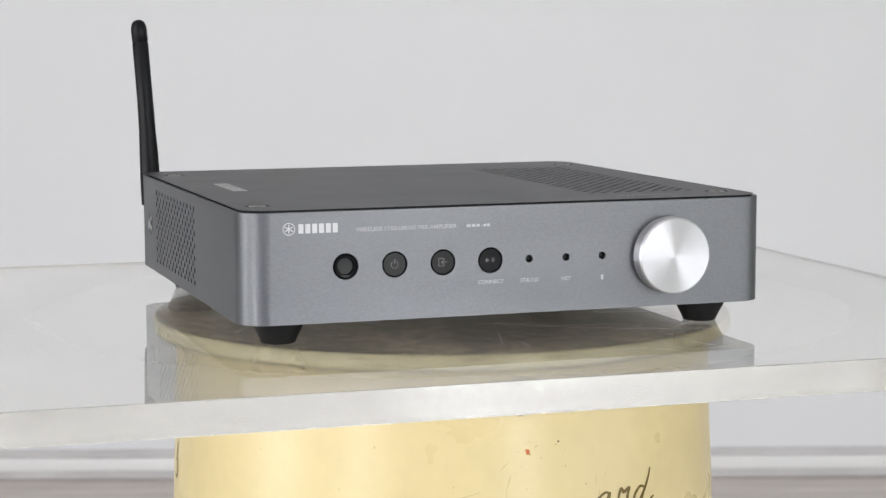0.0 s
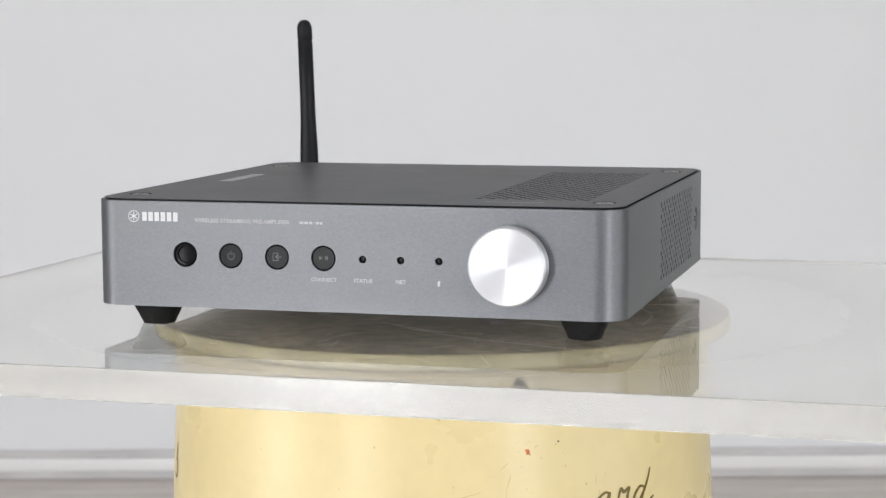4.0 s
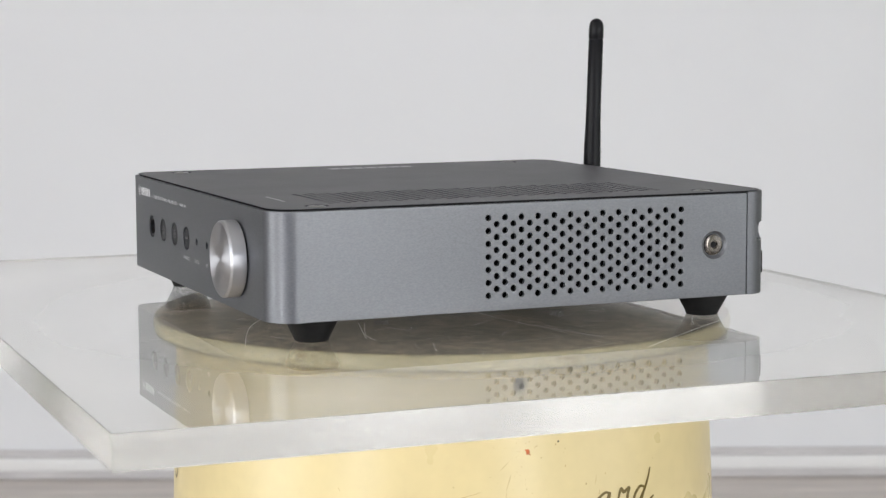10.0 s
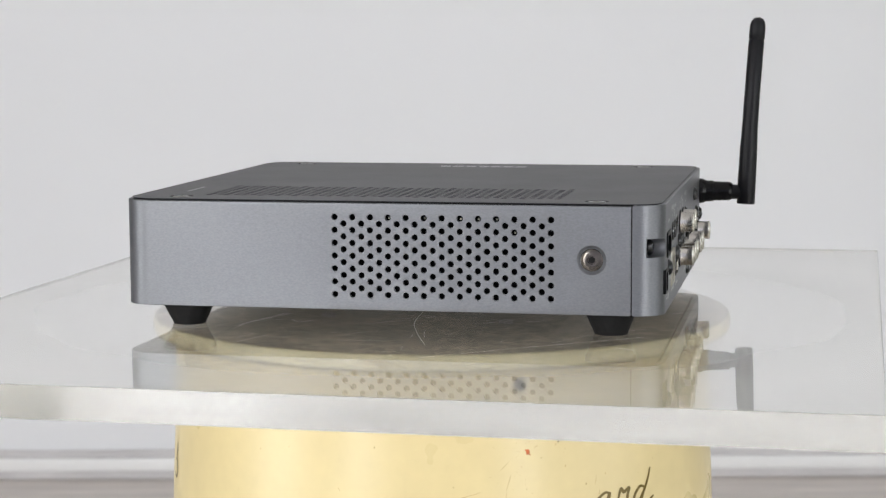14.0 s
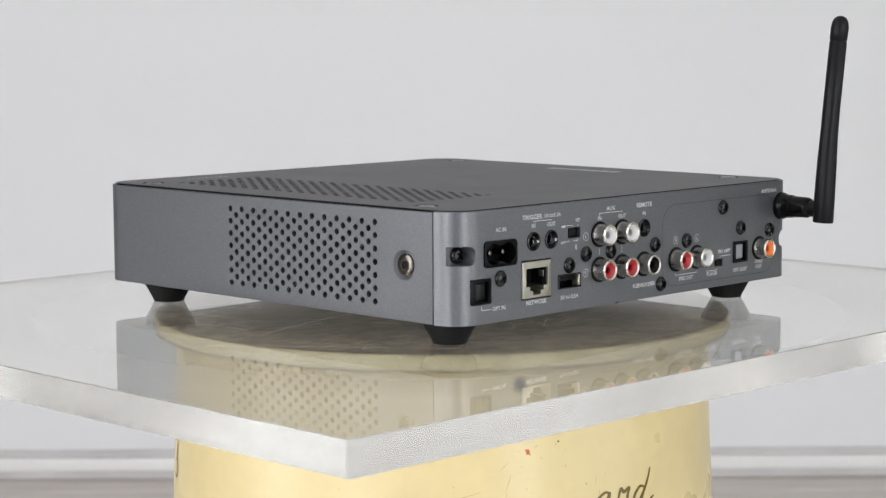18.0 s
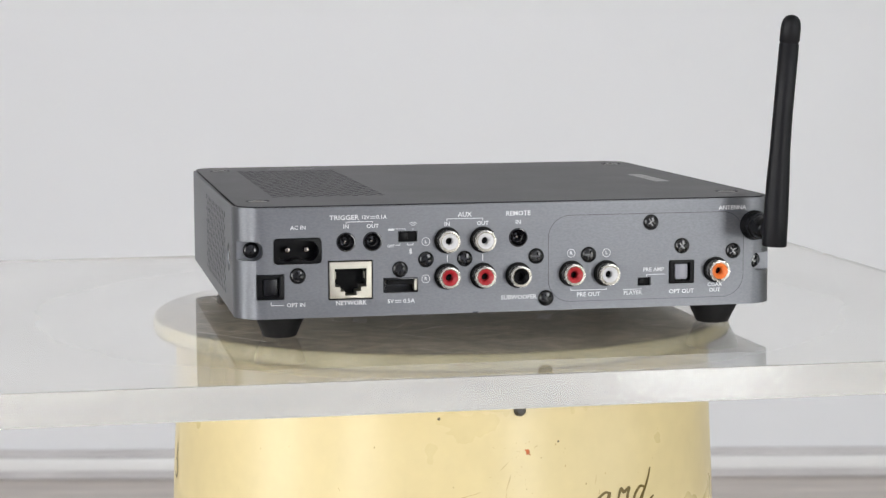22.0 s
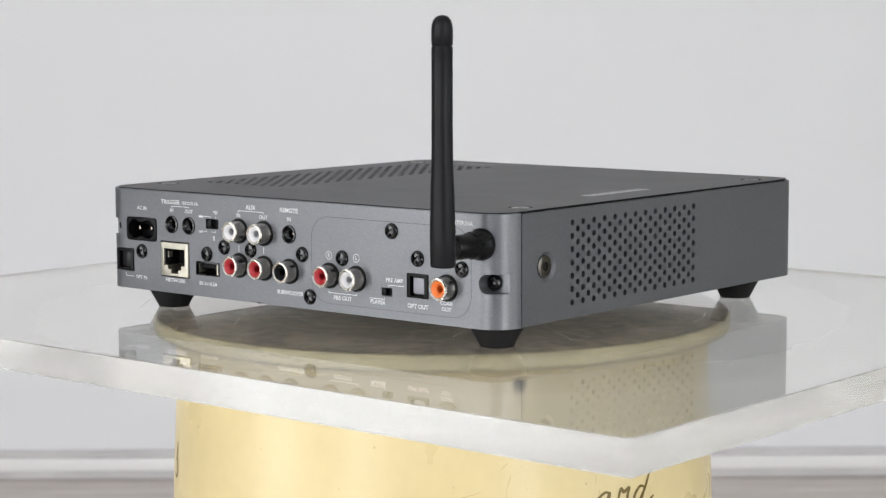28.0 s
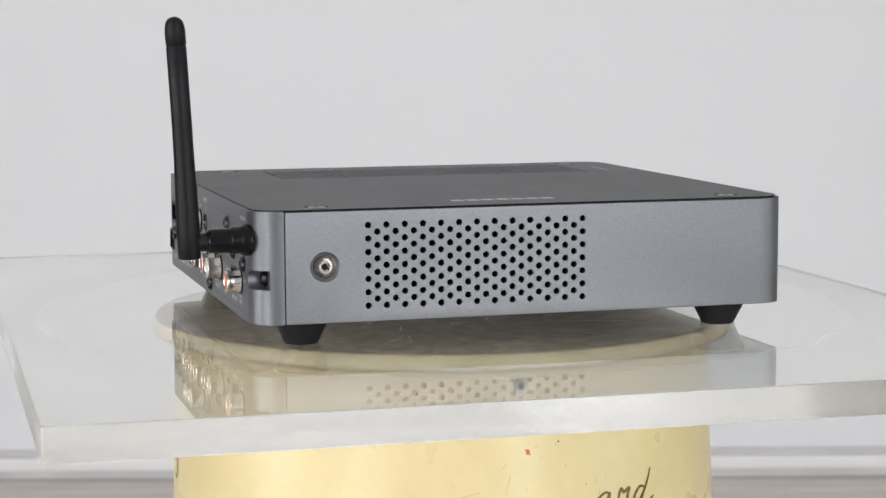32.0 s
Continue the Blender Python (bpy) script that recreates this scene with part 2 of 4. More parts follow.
def prism(pts, z0, z1, bevel=0.0, bm=None, keep=None):
    own = bmesh.new()
    lo = [own.verts.new((x, y, z0)) for x, y in pts]
    hi = [own.verts.new((x, y, z1)) for x, y in pts]
    own.faces.new(lo[::-1])
    own.faces.new(hi)
    for k in range(len(pts)):
        j = (k + 1) % len(pts)
        own.faces.new((lo[k], lo[j], hi[j], hi[k]))
    if bevel:
        edges = [e for e in own.edges if abs(e.verts[0].co.z - e.verts[1].co.z) < 1e-6 and (keep is None or keep(e))]
        bmesh.ops.bevel(own, geom=edges, offset=bevel, segments=2, affect="EDGES", profile=0.5)
    return add_to(bm, own)


def upright(bm, y):
    """Turns a flat x-y outline so that it stands in the x-z plane; its depth runs from y away from the centre."""
    bm.transform(Matrix.Translation((0, y, 0)) @ Matrix.Rotation(radians(90), 4, "X"))
    return bm


def cut(solid, cutter):
    """The solid less the cutter, as a new bmesh."""
    obs = []
    for b in (solid, cutter):
        bmesh.ops.recalc_face_normals(b, faces=b.faces)
        me = bpy.data.meshes.new("tmp")
        b.to_mesh(me)
        b.free()
        obs.append(new("tmp", me))
    mod = obs[0].modifiers.new("cut", "BOOLEAN")
    mod.operation, mod.solver, mod.object = "DIFFERENCE", "EXACT", obs[1]
    dg = bpy.context.evaluated_depsgraph_get()
    me = bpy.data.meshes.new_from_object(obs[0].evaluated_get(dg), depsgraph=dg)
    out = bmesh.new()
    out.from_mesh(me)
    for o in obs:
        data = o.data
        bpy.data.objects.remove(o)
        bpy.data.meshes.remove(data)
    bpy.data.meshes.remove(me)
    return out


def lettering(text, x, y, z, size, parent, face="front", mat=None, name="lettering", width=1.0):
    """Flat printed words, centred at the place, in the built-in font; size is the height of the capitals in mm."""
    cu = bpy.data.curves.new("tmp", "FONT")
    cu.body, cu.size, cu.align_x, cu.align_y, cu.resolution_u = text, size / 0.69, "CENTER", "CENTER", 2
    cu.offset = size * 0.024
    ob = new("tmp", cu)
    dg = bpy.context.evaluated_depsgraph_get()
    dg.update()
    me = bpy.data.meshes.new_from_object(ob.evaluated_get(dg), depsgraph=dg)
    bpy.data.objects.remove(ob)
    bpy.data.curves.remove(cu)
    me.transform(Matrix.Diagonal((0.001 * width, 0.001, 0.001, 1)))
    me.materials.clear()
    me.materials.append(mat or M_ink)
    me.name = name
    o = part(name, me, None, parent, "pale printed lettering reading " + text)
    turn = {"front": (90, 0, 0), "back": (90, 0, 180), "top": (0, 0, 0)}[face]
    return at(o, x, y, z, *turn)


def strokes(lines, width, parent, name, y, mat=None, face="front", label="", x0=0, z0=0):
    """Printed lines: each a list of (x, z) points in mm on an upright face at y."""
    bm = bmesh.new()
    for pts in lines:
        for (ax, az), (bx, bz) in zip(pts, pts[1:]):
            d = Vector((bx - ax, bz - az))
            n = Vector((-d.y, d.x)).normalized() * width / 2
            e = d.normalized() * width * 0.3
            q = [(ax - e.x + n.x, az - e.y + n.y), (bx + e.x + n.x, bz + e.y + n.y), (bx + e.x - n.x, bz + e.y - n.y), (ax - e.x - n.x, az - e.y - n.y)]
            bm.faces.new([bm.verts.new((x0 + px, y, z0 + pz)) for px, pz in q])
    bmesh.ops.recalc_face_normals(bm, faces=bm.faces)
    return part(name, bm, mat or M_ink, parent, label, smooth=False)


def ring_points(cx, cz, r, a0=0, a1=360, n=20):
    return [(cx + r * math.cos(radians(a0 + (a1 - a0) * k / n)), cz + r * math.sin(radians(a0 + (a1 - a0) * k / n))) for k in range(n + 1)]


# ---- the room ----
def slab(name, x0, y0, z0, x1, y1, z1, mat, label, category, cutter=None):
    bm = box(x0 * 1000, y0 * 1000, z0 * 1000, x1 * 1000, y1 * 1000, z1 * 1000)
    if cutter:
        bm = cut(bm, cutter)
    ob = new(name, mesh_of(name, bm, mat, smooth=False))
    return tagged(ob, label, category, kind="structure")


def build_room():
    X, B, F, Z0, Z1, T = ROOM_X, ROOM_BACK, ROOM_FRONT, FLOOR_Z, CEILING_Z, 0.15
    slab("wall_north", -X - T, B, Z0 - 0.02, X + T, B + T, Z1, M_wall, "plain pale grey painted wall behind the turntable", "wall")
    south, west, east = bmesh.new(), bmesh.new(), bmesh.new()
    for side, mid, ww, top, watts in WINDOWS:
        a, b, z0, z1 = (mid - ww / 2) * 1000, (mid + ww / 2) * 1000, (Z0 + 0.03) * 1000, top * 1000
        if side == "south":
            box(a, (F - 0.4) * 1000, z0, b, (F + 0.2) * 1000, z1, bm=south)
        else:
            sx = -1 if side == "west" else 1
            box((sx * X - 0.3) * 1000, a, z0, (sx * X + 0.3) * 1000, b, z1, bm=west if sx < 0 else east)
    slab("wall_west", -X - T, F - T, Z0 - 0.02, -X, B, Z1, M_westwall, "unseen dark taupe side wall with a wide glazed opening", "wall", west if west.verts else None)
    slab("wall_east", X, F - T, Z0 - 0.02, X + T, B, Z1, M_eastwall, "unseen sage grey side wall with an added glazed opening for fill light", "wall", east if east.verts else None)
    slab("wall_south", -X, F - T, Z0 - 0.02, X, F, Z1, M_southwall, "unseen pale blue-grey wall with two tall glazed openings", "wall", south)
    slab("ceiling", -X - T, F - T, Z1, X + T, B + T, Z1 + 0.1, M_ceil, "plain white ceiling", "ceiling")
    floor = slab("floor", -X - T, F - T, Z0 - 0.1, X + T, B + T, Z0 - 0.012, M_joint, "pale worn wooden plank floor", "floor")
    # planks along x, those near the far wall
    rng = random.Random(4)
    pw, pl = 0.14, 1.5
    full = mesh_of("plank", box(-pl * 500 + 1.5, -pw * 500 + 1.2, -12, pl * 500 - 1.5, pw * 500 - 1.2, 0, 1.0, seg=1), M_plank, smooth=False)
    rows = int((B - F) / pw)
    for r in range(rows):
        y = B - pw * (r + 0.5)
        shift = rng.uniform(0, pl)
        for c in range(-1, 5):
            x0 = max(-X + shift + (c - 1) * pl, -X)
            x1 = min(-X + shift + c * pl, X)
            if x1 - x0 < 0.02:
                continue
            whole = abs(x1 - x0 - pl) < 1e-6
            l = (x1 - x0) * 500
            me = full if whole else mesh_of("plank", box(-l + 1.5, -pw * 500 + 1.2, -12, l - 1.5, pw * 500 - 1.2, 0, 1.0, seg=1), M_plank, smooth=False)
            o = part("plank", me, None, floor)
            o.matrix_basis = pose((x0 + x1) / 2, y, Z0 + rng.uniform(-0.0006, 0.0006))
    for nm, x0, y0, x1, y1 in (("baseboard", -X, B - 0.016, X, B), ("baseboard", -X, 1.0, -X + 0.016, B - 0.016), ("baseboard", X - 0.016, 1.0, X, B - 0.016)):
        root = tagged(new(nm), "low white and grey skirting board along the wall", "baseboard", kind="structure")
        root.location = (0, 0, Z0)
        ins = 5 if x1 - x0 > 1 else 0
        for piece, z0, z1, m, d in (("plinth", 0, 19, M_skirt, 5), ("rail", 19, 45, M_trim, 0), ("cap", 45, 61, M_skirt, 7)):
            dx = 0 if ins else d
            bm = box(x0 * 1000 + (0 if x0 < 0 else dx), y0 * 1000 + (d if ins else 0), z0, x1 * 1000 - (dx if x0 < 0 else 0), y1 * 1000, z1, 2)
            part(piece, bm, m, root)
    for i, (side, mid, ww, top, watts) in enumerate(WINDOWS):
        root = tagged(new("window_%d" % (i + 1)), "unseen tall white framed glazed opening to the daylight", "window", kind="structure")
        root.matrix_basis = pose(mid, F - 0.02, Z0 + 0.03) if side == "south" else pose(-X - 0.02, mid, Z0 + 0.03, 0, 0, -90) if side == "west" else pose(X + 0.02, mid, Z0 + 0.03, 0, 0, 90)
        h, w = (top - Z0 - 0.03) * 1000, ww * 1000
        for a in ((-w / 2 + 1, -60, 1, -w / 2 + 50, -10, h - 1), (w / 2 - 50, -60, 1, w / 2 - 1, -10, h - 1), (-w / 2 + 50, -60, 1, w / 2 - 50, -10, 50), (-w / 2 + 50, -60, h - 50, w / 2 - 50, -10, h - 1)):
            part("frame_member", box(*a, 3), M_trim, root)
        pane = part("pane", box(-w / 2 + 48, -72, 48, w / 2 - 48, -66, h - 48), M_acrylic, root, "clear glass pane", smooth=False)
        pane.visible_shadow = False
    slab("ground", -40, -60, FLOOR_Z - 0.16, 40, 40, FLOOR_Z - 0.11, M_outside, "pale paving outside the room", "ground")


# ---- the pedestal and the turning plate ----
DRUM_R = lambda z: 115.7 + max(0.0, (-30 - z)) * 0.047
def drum_point(angle, z, out=0.15):
    r = DRUM_R(z) + out
    return (r * math.sin(radians(angle)), -r * math.cos(radians(angle)), z)


def ribbon(points, width, out=0.15, bm=None):
    """A painted stroke on the drum through (angle, z) points, wider in its middle."""
    bm = bm or bmesh.new()
    n = len(points)
    pairs = []
    for k, (a, z) in enumerate(points):
        a0, z0 = points[max(k - 1, 0)]
        a1, z1 = points[min(k + 1, n - 1)]
        dx, dz = (a1 - a0) * 2.03, z1 - z0
        l = math.hypot(dx, dz) or 1
        w = width * (0.55 + 0.45 * math.sin(math.pi * k / max(n - 1, 1))) / 2
        nx, nz = -dz / l * w / 2.03, dx / l * w
        pairs.append((bm.verts.new(drum_point(a + nx, z + nz, out)), bm.verts.new(drum_point(a - nx, z - nz, out))))
    for (a, b), (c, d) in zip(pairs, pairs[1:]):
        bm.faces.new((a, b, d, c))
    return bm


def spline(pts, n=8):
    """Points on a smooth line through pts."""
    out = []
    for i in range(len(pts) - 1):
        p0, p1, p2, p3 = (Vector(pts[max(min(j, len(pts) - 1), 0)]) for j in (i - 1, i, i + 1, i + 2))
        for k in range(n):
            t = k / n
            out.append(tuple(0.5 * ((2 * p1) + (p2 - p0) * t + (2 * p0 - 5 * p1 + 4 * p2 - p3) * t * t + (3 * p1 - p0 - 3 * p2 + p3) * t ** 3)))
    out.append(tuple(pts[-1]))
    return out


def build_pedestal():
    root = tagged(new("pedestal"), "cream yellow enamelled metal drum pedestal with brown script", "pedestal")
    root.location = (0, 0, FLOOR_Z)
    inv = -FLOOR_Z * 1000
    prof = [(0, FLOOR_Z * 1000), (131, FLOOR_Z * 1000), (133, FLOOR_Z * 1000 + 3), (132, -420), (122, -200), (DRUM_R(-75), -75), (DRUM_R(-40), -40), (115.7, -30), (115.7, -22.5), (114.5, -20.6), (112, -20.4), (0, -20.4)]
    bm = lathe(prof, 160)
    bm.transform(Matrix.Translation((0, 0, inv)))
    part("drum", bm, M_drum, root, sharp=50)

    def add(name, b, mat, label):
        b.transform(Matrix.Translation((0, 0, inv)))
        return part(name, b, mat, root, label, smooth=False)

    bolt = lathe([(0, 2.2), (1.4, 2.1), (2.2, 1.2), (2.5, -0.6), (0, -0.6)], 20, "-y")
    bolt.transform(Matrix.Rotation(radians(14.8), 4, "Z") @ Matrix.Translation((0, -115.7, -27)))
    bolt.transform(Matrix.Translation((0, 0, inv)))
    part("bolt", bolt, M_bolt, root, "small dull metal bolt head")
    # brown script strokes on the enamel
    d = spline([(45.0, -56.0), (44.2, -60.5), (42.7, -66.0), (42.0, -69.0), (43.4, -70.0), (45.9, -67.6)])
    loop = spline([(43.3, -63.6), (42.0, -62.7), (40.5, -65.4), (40.2, -68.6), (41.2, -69.4), (42.5, -66.0), (43.4, -63.2)])
    r_ = spline([(35.0, -70.5), (36.1, -65.5), (36.8, -62.2), (37.5, -63.6), (38.9, -62.4), (38.5, -65.0), (38.4, -69.5), (39.6, -70.2), (40.9, -68.6)])
    a_ = spline([(34.0, -63.6), (32.9, -62.6), (31.1, -65.0), (30.6, -69.0), (31.9, -69.6), (33.2, -66.0), (34.0, -63.0), (33.5, -68.5), (34.5, -70.5)])
    for s in (d, loop, r_, a_):
        add("script_stroke", ribbon(s, 1.45), M_gold, "brown painted script stroke")
    e1 = spline([(-73.8, -55.4), (-74.1, -59.0), (-74.8, -63.0)])
    e2 = spline([(-75.6, -63.4), (-74.2, -63.5), (-73.5, -66.0), (-73.6, -69.4), (-75.0, -71.0), (-76.6, -69.6)])
    for st in (e1, e2):
        add("script_stroke", ribbon(st, 1.5), M_gold, "brown painted script stroke")
    rng = random.Random(11)
    chips = [(16.3, -43.4, 0.85, M_chip), (16.75, -44.5, 0.3, M_chip), (15.9, -42.6, 0.3, M_chip), (22.6, -40.2, 0.45, M_grime_shade), (22.0, -41.2, 0.3, M_mark), (-13.0, -41.0, 0.3, M_mark), (-38, -46, 0.25, M_mark), (33.0, -55.0, 0.3, M_mark),
             (2, -56, 0.25, M_mark), (28.5, -58.0, 0.35, M_mark), (-0.7, -29.5, 0.55, M_grime_shade), (19.0, -46.0, 0.3, M_mark), (24.0, -50.0, 0.3, M_mark)]
    chips += [(rng.gauss(13.5, 3.2), rng.uniform(-66, -39), rng.uniform(0.07, 0.2), M_mark) for k in range(34)]
    chips += [(rng.uniform(-50, 50), rng.uniform(-70, -34), rng.uniform(0.06, 0.14), M_mark) for k in range(24)]
    for a, z, s, m in chips:
        b = bmesh.new()
        n = 9
        vs = [b.verts.new(drum_point(a + s * rng.uniform(0.6, 1.2) * math.cos(2 * math.pi * k / n) / 2.03, z + 1.4 * s * rng.uniform(0.6, 1.2) * math.sin(2 * math.pi * k / n), 0.1)) for k in range(n)]
        b.faces.new(vs)
        add("paint_chip", b, m, "small brown chip in the enamel")
    for a, z, l, tilt in ((12.45, -55, 6, -0.15), (11.7, -48.4, 2.8, -0.5), (3.4, -60.2, 2.4, -1.9), (11.9, -60.5, 3, -0.1), (6.4, -58.6, 0.9, -1.6), (18.0, -41.5, 1.0, -0.8), (30.7, -57, 3.5, -0.12), (31.5, -62, 2.5, 0.1), (-20, -58, 1.2, 0.3)):
        pts = [(a + tilt * l * (t - 0.5) + rng.uniform(-0.08, 0.08), z + l * (0.5 - t) * (1 if tilt < 1 else 0.15)) for t in [k / 6 for k in range(7)]]
        add("scuff", ribbon(pts, 0.22, 0.1), M_mark, "fine brown scuff in the enamel")
    return root


def build_plate():
    root = tagged(new("acrylic_sheet"), "thick clear acrylic rectangular sheet, scratched, with pale edges", "acrylic sheet")
    cx, cy, turn = 4.3 + OX, -1.5 + OY, 0.87
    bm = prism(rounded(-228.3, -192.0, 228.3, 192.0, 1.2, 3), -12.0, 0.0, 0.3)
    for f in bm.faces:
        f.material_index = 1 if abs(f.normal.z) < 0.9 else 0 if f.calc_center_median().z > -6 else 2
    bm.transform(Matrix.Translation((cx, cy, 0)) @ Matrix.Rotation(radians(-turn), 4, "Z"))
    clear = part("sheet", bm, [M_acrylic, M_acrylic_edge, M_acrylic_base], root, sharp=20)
    clear.visible_shadow = False
    rng = random.Random(21)
    marks = [[(155.3, 23.9), (126.3, 59.1), (95, 99.4)], [(43.4, 1.5), (73.5, 4.4), (99.9, 11.1), (127.3, 19.8)], [(98.8, -63.3), (84.1, -62.1), (55.9, -51.9)],
             [(71.6, -47.7), (79.1, -42.2), (72.9, -38.3)], [(14.9, -78.2), (47.4, -97.8), (89.9, -112.8)], [(0.3, -65.2), (27.4, -82.8), (47.8, -84.7)],
             [(54.7, -54.3), (93.8, -65.5)], [(-69.1, 4), (-66.2, -25), (-73.9, -52.7)]]
    bold = len(marks)
    for k in range(12):
        a, r = rng.uniform(0, 6.283), rng.uniform(50, 112)
        b, l = rng.uniform(0, 6.283), rng.uniform(5, 30)
        p = (r * math.cos(a), r * math.sin(a))
        q = (p[0] + l * math.cos(b), p[1] + l * math.sin(b))
        marks.append([p, ((p[0] + q[0]) / 2 + rng.uniform(-3, 3), (p[1] + q[1]) / 2 + rng.uniform(-3, 3)), q])
    for k, m in enumerate(marks):
        pts = spline(m, 8)
        b = bmesh.new()
        prev = None
        for i, (x, y) in enumerate(pts):
            x2, y2 = pts[min(i + 1, len(pts) - 1)]
            x1, y1 = pts[max(i - 1, 0)]
            n = Vector((-(y2 - y1), x2 - x1)).normalized() * (0.085 if k < bold else 0.05)
            pr = [b.verts.new((x + n.x + OX, y + n.y + OY, 0.03)), b.verts.new((x - n.x + OX, y - n.y + OY, 0.03))]
            if prev:
                b.faces.new((prev[0], prev[1], pr[1], pr[0]))
            prev = pr
        part("scratch", b, M_scratch, root, "fine pale scratch", smooth=False)
    specks = bmesh.new()
    for k in range(150):
        x, y, r = rng.uniform(-205, 205), rng.uniform(-175, 175), rng.uniform(0.1, 0.28)
        a = rng.uniform(0, 6.283)
        specks.faces.new([specks.verts.new((x + r * rng.uniform(0.5, 1.2) * math.cos(a + i * 1.2566), y + r * rng.uniform(0.5, 1.2) * math.sin(a + i * 1.2566), 0.03)) for i in range(5)])
    fine = bmesh.new()
    for k in range(90):
        a, r = rng.uniform(0, 6.283), 150 * math.sqrt(rng.random())
        x, y, d, l = r * math.cos(a), r * math.sin(a), rng.uniform(0, 6.283), rng.uniform(3, 26)
        bend, w = rng.uniform(-0.25, 0.25), rng.uniform(0.03, 0.06)
        prev = None
        for i in range(6):
            n = Vector((-math.sin(d), math.cos(d))) * w
            pr = [fine.verts.new((x + n.x, y + n.y, 0.025)), fine.verts.new((x - n.x, y - n.y, 0.025))]
            if prev:
                fine.faces.new((prev[0], prev[1], pr[1], pr[0]))
            prev = pr
            x, y, d = x + math.cos(d) * l / 5, y + math.sin(d) * l / 5, d + bend / 5
    tagged(part("hairline_scratches", fine, M_scratch, root, "many faint hairline scratches", smooth=False), kind="stuff")
    tagged(part("dust", specks, M_scratch, root, "fine pale dust specks", smooth=False), kind="stuff")
    return root


def build_platter():
    root = tagged(new("turntable_platter"), "round cream turntable platter with a worn rim under the sheet", "turntable")
    bm = lathe([(0, -20.2), (121.5, -20.2), (124.0, -20.0), (125.0, -19.2), (125.3, -17.0), (125.1, -14.8), (124.4, -13.9), (123.4, -13.7), (0, -13.7)], 144)
    part("rim", bm, M_platter, root, "cream painted worn rim")
    part("mat", lathe([(0, -13.6), (123.6, -13.6), (123.9, -13.45), (123.2, -13.3), (0, -13.3)], 144), M_mat, root, "scuffed grey mat")
    part("mat_rim_line", lathe([(123.5, -13.5), (123.5, -13.26), (123.7, -13.26), (123.7, -13.5)], 144), M_grime_shade, root, "thin brown line between mat and rim")
    # the shadow line under the rim, painted as a thin dark ring
    part("lower_edge_shade", lathe([(123.6, -20.32), (124.45, -20.26), (124.5, -20.16), (124.0, -20.05)], 144), M_grime_shade, root, "thin dark ring painting the shade under the rim's lower edge")
    pad = mesh_of("pad", lathe([(0, -13.3), (3, -13.3), (3, -12.05), (0, -12.05)], 24), M_pad)
    for a in (40, 130, 220, 310):
        at(part("pad", pad, None, root, "small clear rubber pad"), 55 * math.cos(radians(a)), 55 * math.sin(radians(a)), 0)
    rng = random.Random(5)
    for nm, mat, count, r0, r1, l0, l1, w0, w1, label in (("mat_scuffs", M_scuff, 130, 0, 122, 4, 30, 0.05, 0.2, "pale scuffs on the mat"), ("mat_stains", M_grime_shade, 170, 40, 122.5, 1, 9, 0.08, 0.45, "brown smudges on the mat"), ("edge_stains", M_grime_shade, 60, 117, 123, 2, 9, 0.12, 0.5, "brown smudges where mat and rim meet")):
        bm = bmesh.new()
        for k in range(count):
            a, r = rng.uniform(0, 6.283), math.sqrt(rng.uniform(r0 * r0, r1 * r1))
            l, w, turn = rng.uniform(l0, l1), rng.uniform(w0, w1), a + 1.57 + rng.gauss(0, 0.6)
            x, y = r * math.cos(a), r * math.sin(a)
            prev = None
            for i in range(6):
                x, y, turn = x + math.cos(turn) * l / 6, y + math.sin(turn) * l / 6, turn + l / 6 / max(r, 20)
                if x * x + y * y > 123 ** 2:
                    break
                ww = w * math.sin(math.pi * (i + 0.6) / 6.2)
                nx, ny = -math.sin(turn) * ww, math.cos(turn) * ww
                pr = [bm.verts.new((x + nx, y + ny, -13.27)), bm.verts.new((x - nx, y - ny, -13.27))]
                if prev:
                    bm.faces.new((prev[0], prev[1], pr[1], pr[0]))
                prev = pr
        tagged(part(nm, bm, mat, root, label, smooth=False), kind="stuff")
    specks = bmesh.new()
    for k in range(320):
        a, r, w = rng.uniform(0, 6.283), 122 * math.sqrt(rng.random()), rng.uniform(0.12, 0.42)
        x, y = r * math.cos(a), r * math.sin(a)
        specks.faces.new([specks.verts.new((x + w * rng.uniform(0.5, 1.2) * math.cos(i * 1.2566), y + w * rng.uniform(0.5, 1.2) * math.sin(i * 1.2566), -13.26)) for i in range(5)])
    tagged(part("mat_specks", specks, M_scratch, root, "pale specks on the mat", smooth=False), kind="stuff")
    for k in range(16):
        a0, l, z = rng.uniform(0, 360), rng.uniform(1, 6), rng.uniform(-19, -15)
        b = bmesh.new()
        prev = None
        for i in range(7):
            a = radians(a0 + l * i / 6)
            zz = z + rng.uniform(-0.35, 0.35)
            w = 0.16 + 0.2 * math.sin(math.pi * i / 6)
            pr = [b.verts.new((125.45 * math.cos(a), 125.45 * math.sin(a), zz + s_ * w)) for s_ in (1, -1)]
            if prev:
                b.faces.new((prev[0], prev[1], pr[1], pr[0]))
            prev = pr
        part("rim_scuff", b, M_mark, root, "brown scuff on the rim", smooth=False)
    return root


# ---- the device ----
OX, OY = -6.92, -2.55
COVER = 52.25
BOT, TOP, FRONT, BACK, HALF, SEAM = 9.7, 51.4, -107.4, 107.5, 107.0, 95.2


def side_holes(y0):
    pts = []
    for j in range(13):
        for i in range(13 - j % 2):
            pts.append((y0 + 7.065 * (i + 0.5 * (j % 2)), 15.7 + 2.52 * j))
    return pts


